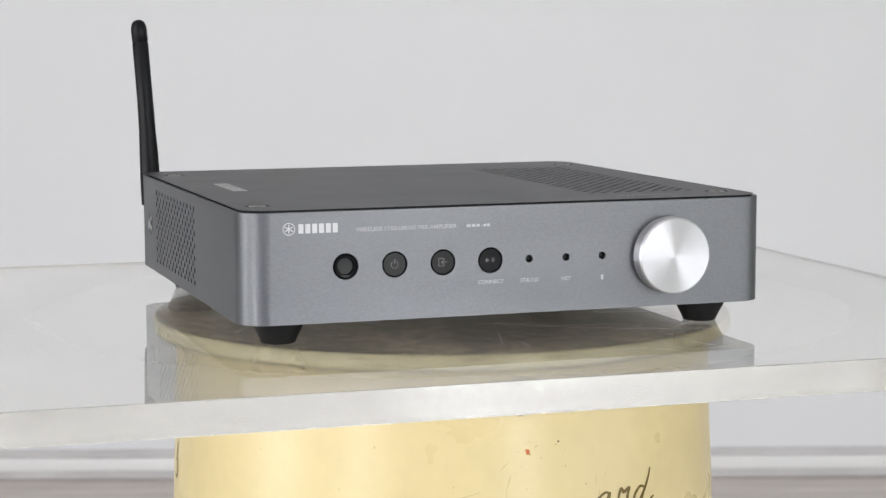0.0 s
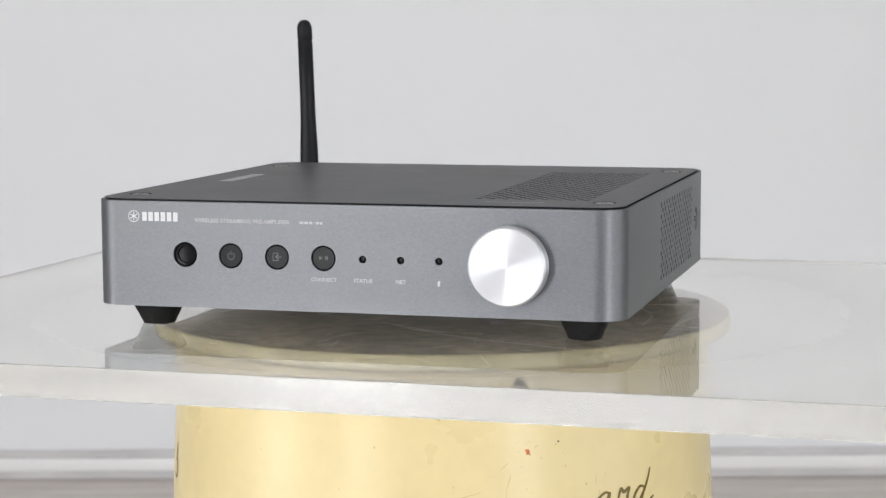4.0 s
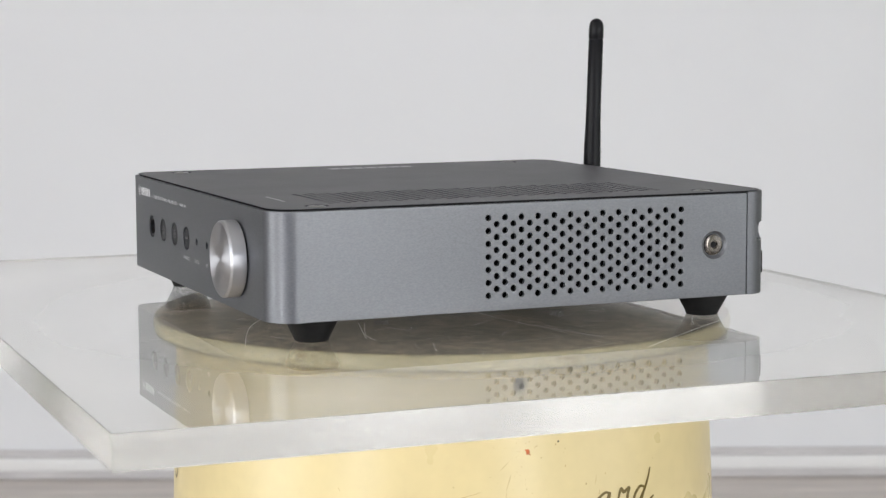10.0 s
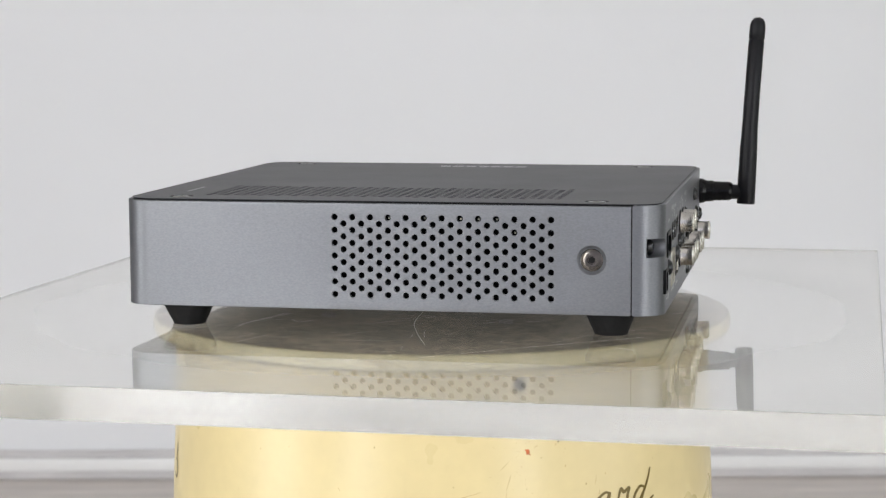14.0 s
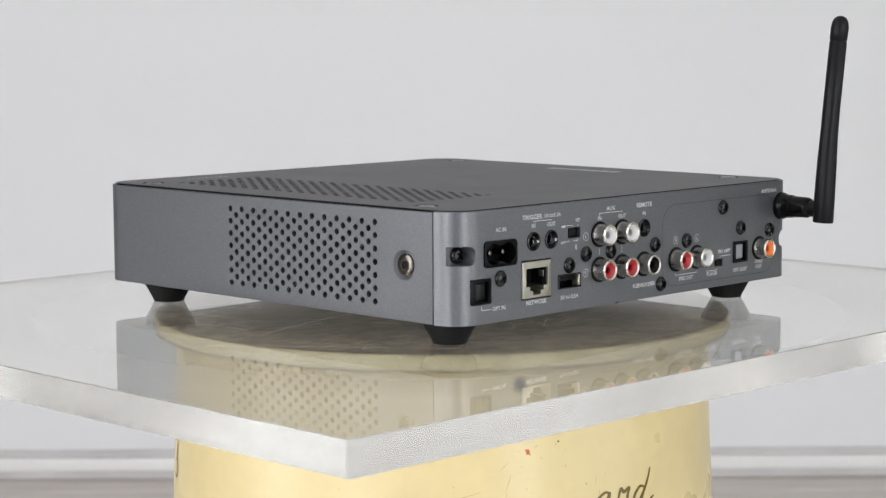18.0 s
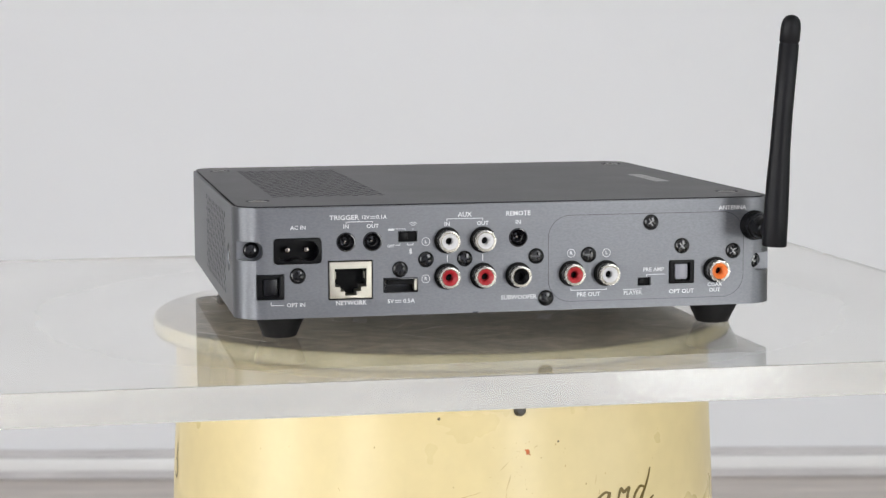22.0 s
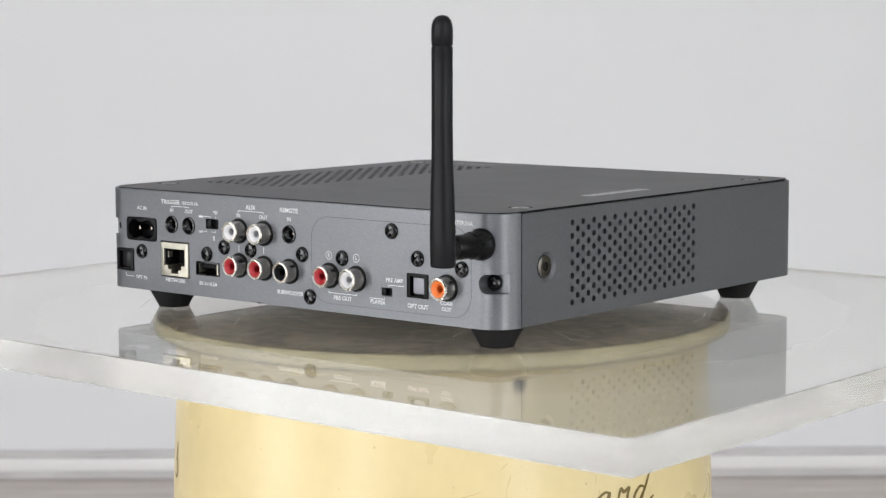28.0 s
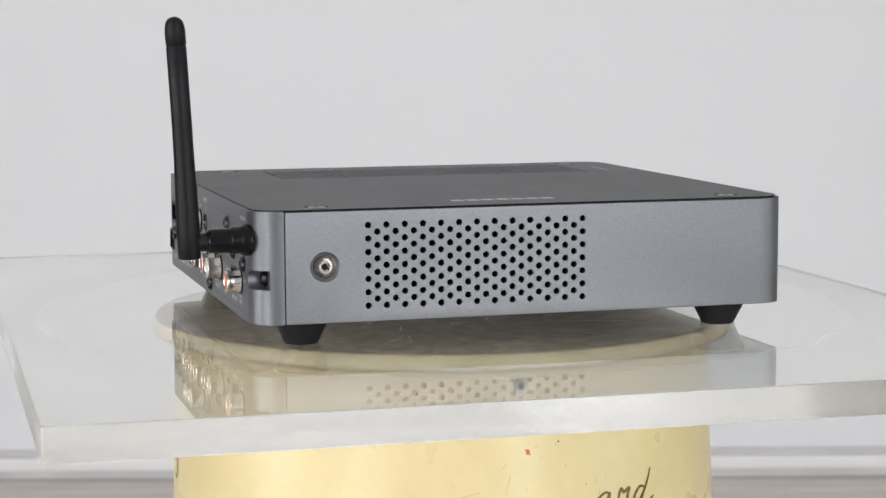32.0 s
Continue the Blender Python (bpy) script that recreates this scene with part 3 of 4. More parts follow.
def arc(cx, cy, r, a0, a1, n=10):
    return [(cx + r * math.cos(radians(a0 + (a1 - a0) * k / n)), cy + r * math.sin(radians(a0 + (a1 - a0) * k / n))) for k in range(n + 1)]


def build_shell(dev):
    R, t = 11.5, 1.5
    outer = [(HALF, SEAM)] + arc(HALF - R, FRONT + R, R, 0, -90) + arc(-HALF + R, FRONT + R, R, -90, -180) + [(-HALF, SEAM)]
    inner = [(-HALF + t, SEAM)] + arc(-HALF + R, FRONT + R, R - t, -180, -90) + arc(HALF - R, FRONT + R, R - t, -90, 0) + [(HALF - t, SEAM)]
    solid = prism((outer + inner)[::-1], BOT, TOP, 0.45)
    holes = bmesh.new()
    for s in (-1, 1):
        for y, z in side_holes(-20.0 if s > 0 else -20.9):
            rod(1.24, HALF - 5, HALF + 3, 12, "x" if s > 0 else "-x", holes, (0, y, z))
    for s in (-1, 1):
        lathe([(0, HALF - 1.2), (4.6, HALF - 1.2), (4.95, HALF - 0.75), (5.75, HALF + 0.02), (6.0, HALF + 2), (0, HALF + 2)], 36, "x" if s > 0 else "-x", holes, (0, 80.3, 30.8))
    for x in (-67.3, -48.2, -29.1, -10.1):
        rod(5.0, 100, 112, 32, "-y", holes, (x, 0, 30.6))
    for x in (5.7, 20.9, 36.0):
        rod(1.5, 100, 112, 20, "-y", holes, (x, 0, 30.6))
    part("front_and_side_shell", cut(solid, holes), M_shell, dev, "brushed graphite grey metal with perforated sides", sharp=16)
    # rear panel with its corner blocks
    outer = [(-HALF, SEAM + 0.5)] + arc(-HALF + R, BACK - R, R, 180, 90) + arc(HALF - R, BACK - R, R, 90, 0) + [(HALF, SEAM + 0.5)]
    inner = [(94, SEAM + 0.5), (94, BACK - 1.8), (-94, BACK - 1.8), (-94, SEAM + 0.5)]
    solid = prism((outer + inner)[::-1], BOT, TOP + 0.4, 0.4)
    holes = bmesh.new()

    def window(x0, z0, x1, z1, r, depth=12):
        b = prism(rounded(x0 - 0.28, z0 - 0.1, x1 - 0.28, z1 - 0.1, r, 5), -depth, 4)
        b.transform(Matrix.Rotation(radians(90), 4, "X"))
        b.transform(Matrix.Scale(-1, 4, (0, 1, 0)) @ Matrix.Translation((0, -BACK, 0)))
        add_to(holes, b)
    window(74.6, 30.4, 92.9, 40.4, 1.5)
    window(89.0, 17.1, 99.5, 26.8, 0.3, 6)
    window(55.2, 16.4, 72.3, 31.4, 0.2)
    window(37.6, 18.5, 51.2, 24.3, 0.2)
    window(37.9, 37.9, 45.3, 42.0, 0.2)
    window(-54.9, 18.3, -49.6, 21.5, 0.2)
    window(-72.7, 18.7, -62.3, 27.9, 0.3)
    for x, z in ((65.4, 38.4), (55.2, 38.4), (-1.6, 38.5)):
        rod(3.7, 100, 112, 28, "y", holes, (x - 0.28, 0, z - 0.1))
    for s, z in ((1, 35.5), (-1, 26.3)):
        b = prism(rounded(96.6, z - 3.6, 114.0, z + 3.6, 3.2, 6), 100.9, 112)
        b.transform(Matrix.Rotation(radians(90), 4, "X"))
        b.transform(Matrix.Scale(-1, 4, (0, 1, 0)))
        if s < 0:
            b.transform(Matrix.Scale(-1, 4, (1, 0, 0)))
        add_to(holes, b)
    solid = cut(solid, prism(rounded(-105.5, -120, 105.5, BACK - 1.5, 9.8, 8), 48.8, 56))
    part("rear_panel", cut(solid, holes), M_shell, dev, "graphite grey metal panel with socket openings", sharp=16)
    for s in (-1, 1):
        # a near-black strip stands for the shade in the seam
        part("seam_strip", box(s * (HALF - 2.2), SEAM - 0.6, BOT + 0.8, s * (HALF - 0.55), SEAM + 1.1, TOP - 1.0), M_dark, dev, "near-black strip painting the shade in the seam between side and rear panel", smooth=False)
    # top cover, perforated
    solid = prism(rounded(-105.6, -106.0, 105.6, BACK - 1.3, 10.0, 8), COVER - 0.2, COVER, 0.08)
    holes = bmesh.new()
    for j in range(17):
        for i in range(21 - j % 2):
            rod(1.48, 47, 54, 10, "z", holes, (44.0 + 2.67 * j, -77.0 + 7.08 * (i + 0.5 * (j % 2)), 0))
    for sx in (-1, 1):
        for sy in (-1, 1):
            rod(4.8, 47, 54, 28, "z", holes, (sx * 95.5, sy * 83.3 - 2.4, 0))
    part("top_cover", cut(solid, holes), M_cover, dev, "matt charcoal cover with a perforated strip", sharp=16)
    # shade of the gap under the cover, painted as a near-black ring
    ring = cut(prism(rounded(-104.9, -105.3, 104.9, BACK - 2.0, 9.4, 8), 49.0, COVER - 0.2), prism(rounded(-101, -101, 101, BACK - 6, 7, 6), 48, 54))
    part("cover_gap_shade", ring, M_dark, dev, "near-black strip painting the shade in the gap under the cover")
    # solid near-black block in place of the shaded interior
    part("interior_shade_block", box(-103, -104, 11.5, 103, 94.5, 47.6), M_dark, dev, "near-black block standing for the shaded inside behind the perforation", smooth=False)
    for j, i in ((12, 9), (12, 8), (12, 7), (12, 5), (12, 3), (10, 10)):
        yy, zz = -20.0 + 7.065 * i, 15.7 + 2.52 * j
        part("board_tab", box(103.0, yy - 0.5, zz - 0.7, 104.3, yy + 0.3, zz + 0.1, 0.1), M_steel, dev, "small bright metal tab inside", smooth=False)
    # near-black sheet as the shade behind the rear openings
    part("rear_backing", box(-93.5, 95.0, 11.5, 93.5, 97.5, 48.3), M_dark, dev, "near-black backing painting the shade behind the sockets", smooth=False)
    part("bottom_plate", prism(rounded(-105.3, -105.7, 105.3, 104, 9.8, 8), BOT + 0.3, BOT + 1.5), M_under, dev, "dull grey metal underside")
    part("rating_label", prism(rounded(-27, 55, 32, 84, 1, 3), BOT + 0.1, BOT + 0.32), M_label, dev, "pale paper rating label on the underside")


def screw_mesh(r, dome, name, mat):
    bm = lathe([(0, -1.0), (r * 0.97, -1.0), (r, dome * 0.15), (r * 0.93, dome * 0.45), (r * 0.7, dome * 0.85), (r * 0.35, dome), (0, dome)], 24, "y")
    a, b = r * 0.6, r * 0.14
    plus = [(a, -b), (a, b), (b, b), (b, a), (-b, a), (-b, b), (-a, b), (-a, -b), (-b, -b), (-b, -a), (b, -a), (b, -b)]
    cross = prism(plus, -dome - 3, -dome * 0.35)
    cross.transform(Matrix.Rotation(radians(90), 4, "X"))
    cross.transform(Matrix.Rotation(radians(20), 4, "Y"))
    return mesh_of(name, cut(bm, cross), mat, sharp=28)


def build_front(dev):
    y = FRONT
    ring = mesh_of("button", lathe([(0, 1.0), (4.3, 1.0), (4.62, 0.7), (4.72, 0.2), (4.72, -6), (0, -6)], 40, "-y"), M_gloss)
    for x in (-48.2, -29.1, -10.1):
        at(part("button", ring, None, dev, "glossy black round button"), x, y + 1.25, 30.6)
    sensor = part("sensor_window", lathe([(0, -0.4), (3.0, -0.3), (3.3, 0.4), (4.2, 0.5), (4.65, 0.1), (4.72, -0.4), (4.72, -6), (0, -6)], 40, "-y"), M_gloss, dev, "black round sensor window with a raised rim")
    at(sensor, -67.3, y + 0.9, 30.6)
    for x in (5.7, 20.9, 36.0):
        o = part("indicator_lamp", lathe([(0, 0.2), (0.9, 0.1), (1.42, -0.4), (1.42, -5), (0, -5)], 20, "-y"), M_gloss, dev, "unlit dark indicator lamp")
        at(o, x, y + 0.9, 30.6)
    k = lathe([(0, 6.85), (14.1, 7.1), (14.35, 7.08), (15.0, 6.3), (15.05, 6.1), (15.05, 0.9), (14.3, 0.5), (0, 0.6)], 96, "-y")
    at(part("volume_knob", k, M_knob, dev, "turned aluminium volume knob with radial sheen", sharp=12), 63.9, y, 30.0)
    b = lathe([(0, 0.8), (12.6, 0.8), (12.6, -0.5), (0, -0.5)], 64, "-y")
    at(part("knob_collar", b, M_black, dev), 63.9, y, 30.0)
    yf = y - 0.06
    # symbols on the buttons
    yb = y + 0.2
    strokes([ring_points(-48.20, 30.5, 1.35, -235, 55, 18), [(-48.20, 30.9), (-48.20, 32.5)]], 0.28, dev, "power_symbol", yb, M_greyink, label="pale power symbol")
    strokes([[(-28.75, 32.1), (-30.75, 32.1), (-30.75, 29.2), (-28.75, 29.2)], [(-28.75, 32.1), (-28.75, 31.5)], [(-28.75, 29.2), (-28.75, 29.8)], [(-29.75, 30.65), (-27.35, 30.65)], [(-28.65, 31.4), (-29.75, 30.65), (-28.65, 29.9)]], 0.28, dev, "input_symbol", yb, M_greyink, label="pale input symbol")
    strokes([[(-11.75, 31.3), (-10.65, 30.7), (-11.75, 30.1), (-11.75, 31.3)], [(-11.45, 30.9), (-11.15, 30.7), (-11.45, 30.5)], [(-9.25, 31.4), (-9.25, 30.0)], [(-8.65, 31.4), (-8.65, 30.0)]], 0.34, dev, "play_symbol", yb, M_greyink, label="pale play and pause symbol")
    lettering("CONNECT", -10.00, yf, 22.3, 1.4, dev, mat=M_dimink, width=1.06)
    lettering("STATUS", 5.8, yf, 22.3, 1.4, dev, mat=M_dimink, width=1.06)
    lettering("NET", 20.9, yf, 22.3, 1.4, dev, mat=M_dimink, width=1.06)
    bt = [[(-0.55, 0.6), (0.5, -0.5), (0, -1.05), (0, 1.05), (0.5, 0.5), (-0.55, -0.6)]]
    strokes(bt, 0.26, dev, "wireless_symbol", yf, M_ink, label="pale wireless symbol", x0=36.0, z0=22.2)
    lettering("WIRELESS STREAMING PRE-AMPLIFIER", -43.45, yf, 44.2, 1.5, dev, mat=M_dimink, width=1.09)
    # maker's mark as plain shapes: a ring emblem and six blocks; the model mark as bars
    strokes([ring_points(-88.85, 45.3, 2.2, 0, 360, 28)], 0.32, dev, "emblem_ring", yf, M_ink, label="pale round emblem")
    strokes([[(-88.85 + 1.6 * math.cos(radians(a)), 45.3 + 1.6 * math.sin(radians(a))), (-88.85 - 1.6 * math.cos(radians(a)), 45.3 - 1.6 * math.sin(radians(a)))] for a in (30, 90, 150)], 0.4, dev, "emblem_star", yf, M_ink, label="pale emblem bars")
    for i in range(6):
        x = -84.3 + i * 2.62
        strokes([[(x, 44.1), (x, 46.5)]], 1.9, dev, "mark_block", yf, M_ink, label="pale bold block of the maker's mark")
    for x0, x1 in ((-19.75, -18.05), (-17.65, -16.15), (-15.75, -14.45), (-14.05, -13.35), (-12.95, -11.75), (-11.45, -10.35)):
        strokes([[(x0 + 0.3, 44.2), (x1 - 0.3, 44.2)]], 1.0 if x1 - x0 > 0.8 else 0.35, dev, "model_bar", yf, M_dimink, label="pale bar of the model mark")


def build_rear(dev):
    y = BACK
    yf = y + 0.06
    screw = screw_mesh(3.1, 1.7, "screw", M_bscrew)
    for x, z in ((83.9, 26.0), (44.7, 27.5), (34.6, 31.0), (19.5, 30.9), (-8.7, 31.1), (-12.6, 14.7), (-29.7, 31.1), (-54.8, 43.1), (-67.5, 33.6), (-88.6, 31.1)):
        at(part("screw", screw, None, dev, "black cross-head screw"), x, y, z, 0, (x * 13) % 90, 0)
    for x, z in ((100.8, 35.6), (-98.9, 26.6)):
        at(part("corner_screw", screw, None, dev, "black recessed cross-head screw"), x, 101.5, z, 0, 30, 0)
    # phono sockets
    body = lathe([(4.25, -1), (4.25, 0.8), (4.12, 1.0), (4.12, 4.7), (4.2, 4.9), (4.2, 5.3), (2.99, 5.3), (2.99, 1)], 36, "y")
    rim = mesh_of("crimped_rim", lathe([(4.15, 5.2), (4.22, 5.45), (4.0, 5.92), (3.75, 5.97), (3.2, 5.55), (3.1, 5.1)], 11, "y"), M_rim, sharp=14)
    body = mesh_of("phono_socket", body, M_chrome)
    base = mesh_of("socket_base", lathe([(0, 0.5), (5.0, 0.5), (5.1, 0.3), (5.1, -0.5), (0, -0.5)], 36, "y"), M_black)
    profile = [(3.2, 1), (3.2, 5.4), (2.95, 5.5), (2.45, 5.3), (1.75, 4.5), (1.42, 4.2), (1.4, 0.5), (0, 0.5)]
    inserts = {"white": (mesh_of("insert", lathe(profile, 32, "y"), M_white), "white plastic insert"), "red": (mesh_of("insert", lathe(profile, 32, "y"), M_red), "red plastic insert"),
               "black": (mesh_of("insert", lathe(profile, 32, "y"), M_black), "black plastic insert"), "orange": (mesh_of("insert", lathe(profile, 32, "y"), M_orange), "orange plastic insert")}
    # near-black disc paints the shade at the bottom of each socket
    pit = mesh_of("contact", lathe([(0, 1.2), (1.39, 1.2), (1.39, 0.4), (0, 0.4)], 20, "y"), M_dark)
    for x, z, colour in ((26.3, 38.1, "white"), (12.35, 38.0, "white"), (26.3, 24.2, "red"), (12.35, 24.1, "red"), (-1.6, 23.9, "black"), (-22.9, 23.9, "red"), (-36.8, 23.7, "white"), (-81.5, 23.8, "orange")):
        s = at(part("phono_socket", body, None, dev, "nickel phono socket with %s insert" % colour), x, y, z)
        part("insert", inserts[colour][0], None, s, inserts[colour][1])
        part("contact", pit, None, s)
        part("crimped_rim", rim, None, s, "bright crimped metal rim")
        part("socket_base", base, None, s)
    # jack sockets
    jack = mesh_of("jack_socket", lathe([(3.68, -4), (3.68, 0.3), (3.5, 0.6), (3.15, 0.65), (2.95, 0.35), (2.75, -0.3), (2.1, -1.3), (1.75, -1.5), (1.7, -5.5), (0, -5.5)], 32, "y"), M_jack)
    pin = mesh_of("jack_pin", lathe([(0, -2.0), (0.5, -2.2), (0.6, -5.6), (0, -5.6)], 12, "y"), M_dscrew)
    for x, z in ((65.4, 38.4), (55.2, 38.4), (-1.6, 38.5)):
        j = at(part("jack_socket", jack, None, dev, "glossy black round jack socket"), x, y, z)
        part("jack_pin", pin, None, j)
    # mains inlet
    frame_ = prism(rounded(-9.0, -4.9, 9.0, 4.9, 1.4, 5), -8.5, 0.5, 0.25)
    hole = bmesh.new()
    eight = arc(3.9, 0, 4.0, -128, 128, 16) + arc(-3.9, 0, 4.0, 52, 308, 16)
    add_to(hole, prism(eight, -6.5, 3))
    ac = cut(frame_, hole)
    ac.transform(Matrix.Scale(-1, 4, (0, 1, 0)) @ Matrix.Rotation(radians(90), 4, "X"))
    inlet = at(part("mains_inlet", ac, M_black, dev, "black two-pin mains inlet"), 83.8, y, 35.4)
    for sx in (-1, 1):
        at(part("mains_pin", lathe([(0, -1.6), (0.9, -1.8), (1.15, -2.4), (1.15, -7), (0, -7)], 16, "y"), M_dscrew, inlet, "shiny metal pin"), sx * 3.6, 0, 0.2)
    # optical sockets
    def optical(x, z, shutter, label):
        f = prism(rounded(-5.1, -4.6, 5.1, 4.6, 0.4, 3), -5, 0.5, 0.15)
        f = cut(f, prism([(-3.5, -3.2), (-2.6, -3.9), (2.6, -3.9), (3.5, -3.2), (3.5, 3.6), (-3.5, 3.6)], -1.6, 3))
        f.transform(Matrix.Scale(-1, 4, (0, 1, 0)) @ Matrix.Rotation(radians(90), 4, "X"))
        o = at(part("optical_socket", f, M_black, dev, label), x, y, z)
        s = prism([(-2.6, -2.4), (-2.0, -3.1), (2.0, -3.1), (2.6, -2.4), (2.6, 2.9), (-2.6, 2.9)], -1.55, -0.45, 0.2)
        s.transform(Matrix.Scale(-1, 4, (0, 1, 0)) @ Matrix.Rotation(radians(90), 4, "X"))
        part("shutter", s, shutter, o)
    optical(94.2, 22.0, M_blackshutter, "black square optical input socket")
    optical(-67.5, 23.4, M_smoke, "black optical output socket with grey shutter")
    # network socket
    shield = prism(rounded(-8.1, -7.0, 8.1, 7.0, 0.3, 3), -9, 0.5, 0.2)
    mouth = [(-6.1, 4.4), (-6.1, -2.6), (-3.9, -2.6), (-3.9, -4.3), (-2.2, -4.3), (-2.2, -5.9), (2.2, -5.9), (2.2, -4.3), (3.9, -4.3), (3.9, -2.6), (6.1, -2.6), (6.1, 4.4)]
    f = cut(shield, prism(mouth, -8.4, 3))
    f.transform(Matrix.Scale(-1, 4, (0, 1, 0)) @ Matrix.Rotation(radians(90), 4, "X"))
    net = at(part("network_socket", f, M_steel, dev, "silver shielded network socket"), 63.75, y, 23.9)
    # near-black liner and walls paint the shade inside the network socket
    part("liner", box(-6.9, -8.6, -6.3, 6.9, -7.6, 5.0), M_dark, net, "near-black liner painting the shade in the socket", smooth=False)
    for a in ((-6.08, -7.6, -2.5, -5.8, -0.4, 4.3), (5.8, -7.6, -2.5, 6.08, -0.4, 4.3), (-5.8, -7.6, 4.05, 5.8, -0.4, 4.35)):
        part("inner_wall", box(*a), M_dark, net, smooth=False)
    for sx in (-1, 1):
        part("contact_tab", box(sx * 5.75, -3.6, 0.4, sx * 5.35, -1.2, 2.9, 0.1), M_steel, net, "bright shield spring", smooth=False)
    for nm, a in (("spring_contact", (-5.75, -6.5, -2.4, -5.3, -1.5, -1.4)), ("spring_contact", (5.3, -6.5, -2.4, 5.75, -1.5, -1.4))):
        part(nm, box(*a, 0.1), M_dscrew, net, "dull metal contact", smooth=False)
    # usb socket
    sh = prism(rounded(-6.7, -2.8, 6.7, 2.8, 0.4, 3), -8, 0.4, 0.1)
    f = cut(sh, prism(rounded(-6.2, -2.3, 6.2, 2.3, 0.2, 2), -7.5, 3))
    f.transform(Matrix.Scale(-1, 4, (0, 1, 0)) @ Matrix.Rotation(radians(90), 4, "X"))
    usb = at(part("usb_socket", f, M_bscrew, dev, "dark usb socket with a metal side spring"), 44.4, y, 21.4)
    part("tongue", box(-5.0, -7, 0.1, 5.0, -1.4, 1.8, 0.1), M_dark, usb)
    part("spring", box(-6.3, -3.2, -2.1, -5.15, 0.3, 2.1, 0.25), M_steel, usb, smooth=False)
    part("spring", box(5.95, -4.5, -1.9, 6.25, -0.9, 1.9), M_steel, usb, smooth=False)
    # the notch is not cut: its shade is a near-black block
    part("notch_shade", box(14.2, y - 0.3, 9.6, 16.4, y + 0.06, 10.25, 0.1), M_dark, dev, "tiny near-black block painting the shade of a notch in the lower edge")
    # slide switches
    for x, z, w, h, side in ((41.6, 39.95, 7.2, 3.9, 1), (-52.25, 19.9, 5.1, 3.0, 1)):
        sw = at(part("slide_switch", box(-w / 2, -3.2, -h / 2, w / 2, -1.5, h / 2, 0.1), M_dark, dev, "small black slide switch"), x, y, z)
        part("slider", box(side * w * 0.02, -1.6, -h * 0.42, side * w * 0.46, 0.5, h * 0.42, 0.2), M_black, sw)
    # engraved outline of the amplifier module plate
    pts = rounded(-92.9, 13.0, -13.6, 46.6, 8.6, 8)
    strokes([pts + [pts[0]]], 0.22, dev, "module_outline", y + 0.03, M_cover, label="thin dark rounded outline")
    # printing
    for text, x, z, s in (("AC IN", 83.5, 44.2, 1.5), ("TRIGGER", 66.0, 47.6, 1.75), ("12V", 57.9, 47.6, 1.35), ("0.1A", 51.7, 47.6, 1.45), ("IN", 65.3, 44.2, 1.5), ("OUT", 55.1, 44.2, 1.5), ("AUX", 19.4, 47.8, 1.75),
                          ("IN", 26.3, 44.3, 1.5), ("OUT", 12.4, 44.3, 1.5), ("NETWORK", 63.6, 15.1, 1.6), ("5V", 48.4, 15.2, 1.5), ("0.5A", 41.3, 15.2, 1.5), ("OPT IN", 84.6, 14.9, 1.5), ("OFF", 48.2, 36.4, 1.05),
                          ("REMOTE", -1.6, 47.8, 1.75), ("IN", -1.6, 44.4, 1.5), ("SUBWOOFER", -1.8, 15.3, 1.6), ("PRE OUT", -29.7, 15.5, 1.6), ("PRE AMP", -56.0, 24.5, 1.5), ("PLAYER", -47.6, 15.6, 1.5),
                          ("OPT OUT", -67.5, 15.6, 1.6), ("COAX", -81.2, 17.9, 1.4), ("OUT", -81.2, 15.7, 1.5), ("ANTENNA", -88.2, 48.1, 1.6), ("L", 34.6, 37.8, 1.3), ("R", 34.7, 23.5, 1.3), ("R", -22.7, 31.8, 1.3), ("L", -36.9, 31.6, 1.3)):
        lettering(text, x, yf, z, s, dev, "back", width=1.1 if text in ("TRIGGER", "0.5A") else 1.02)
    for x, z in ((34.6, 37.8), (34.7, 23.5), (-22.7, 31.8), (-36.9, 31.6)):
        strokes([ring_points(x, z, 1.55)], 0.2, dev, "letter_ring", yf, label="thin pale ring round a letter")
    for u0, u1, v in ((56.0, 54.0, 47.25), (46.6, 44.3, 14.85)):
        strokes([[(u0, v + 0.7), (u1, v + 0.7)]], 0.24, dev, "direct_current_line", yf, label="pale line of a direct current sign")
        strokes([[(u0, v), (u1, v)]], 0.24, dev, "direct_current_line", yf, label="pale line of a direct current sign")
    strokes([[(26.4, 45.5), (26.4, 46.3), (12.4, 46.3), (12.4, 45.5)]], 0.25, dev, "printed_line", yf)
    strokes([[(65.3, 45.4), (65.3, 46.0), (55.1, 46.0), (55.1, 45.4)], [(60.2, 46.0), (60.2, 46.5)]], 0.25, dev, "printed_line", yf)
    for x in (26.3, 12.4):
        strokes([[(x, 29.9), (x, 32.3)]], 0.25, dev, "printed_line", yf)
    strokes([[(-22.6, 17.9), (-22.6, 17.3), (-37.0, 17.3), (-37.0, 17.9)]], 0.25, dev, "printed_line", yf)
    strokes([[(-53.2, 21.9), (-53.2, 22.6), (-60.5, 22.6)], [(-51.0, 17.6), (-51.0, 17.0), (-43.6, 17.0)]], 0.25, dev, "printed_line", yf)
    strokes([[(94.0, 16.4), (94.0, 15.0), (89.3, 15.0)]], 0.25, dev, "printed_line", yf)
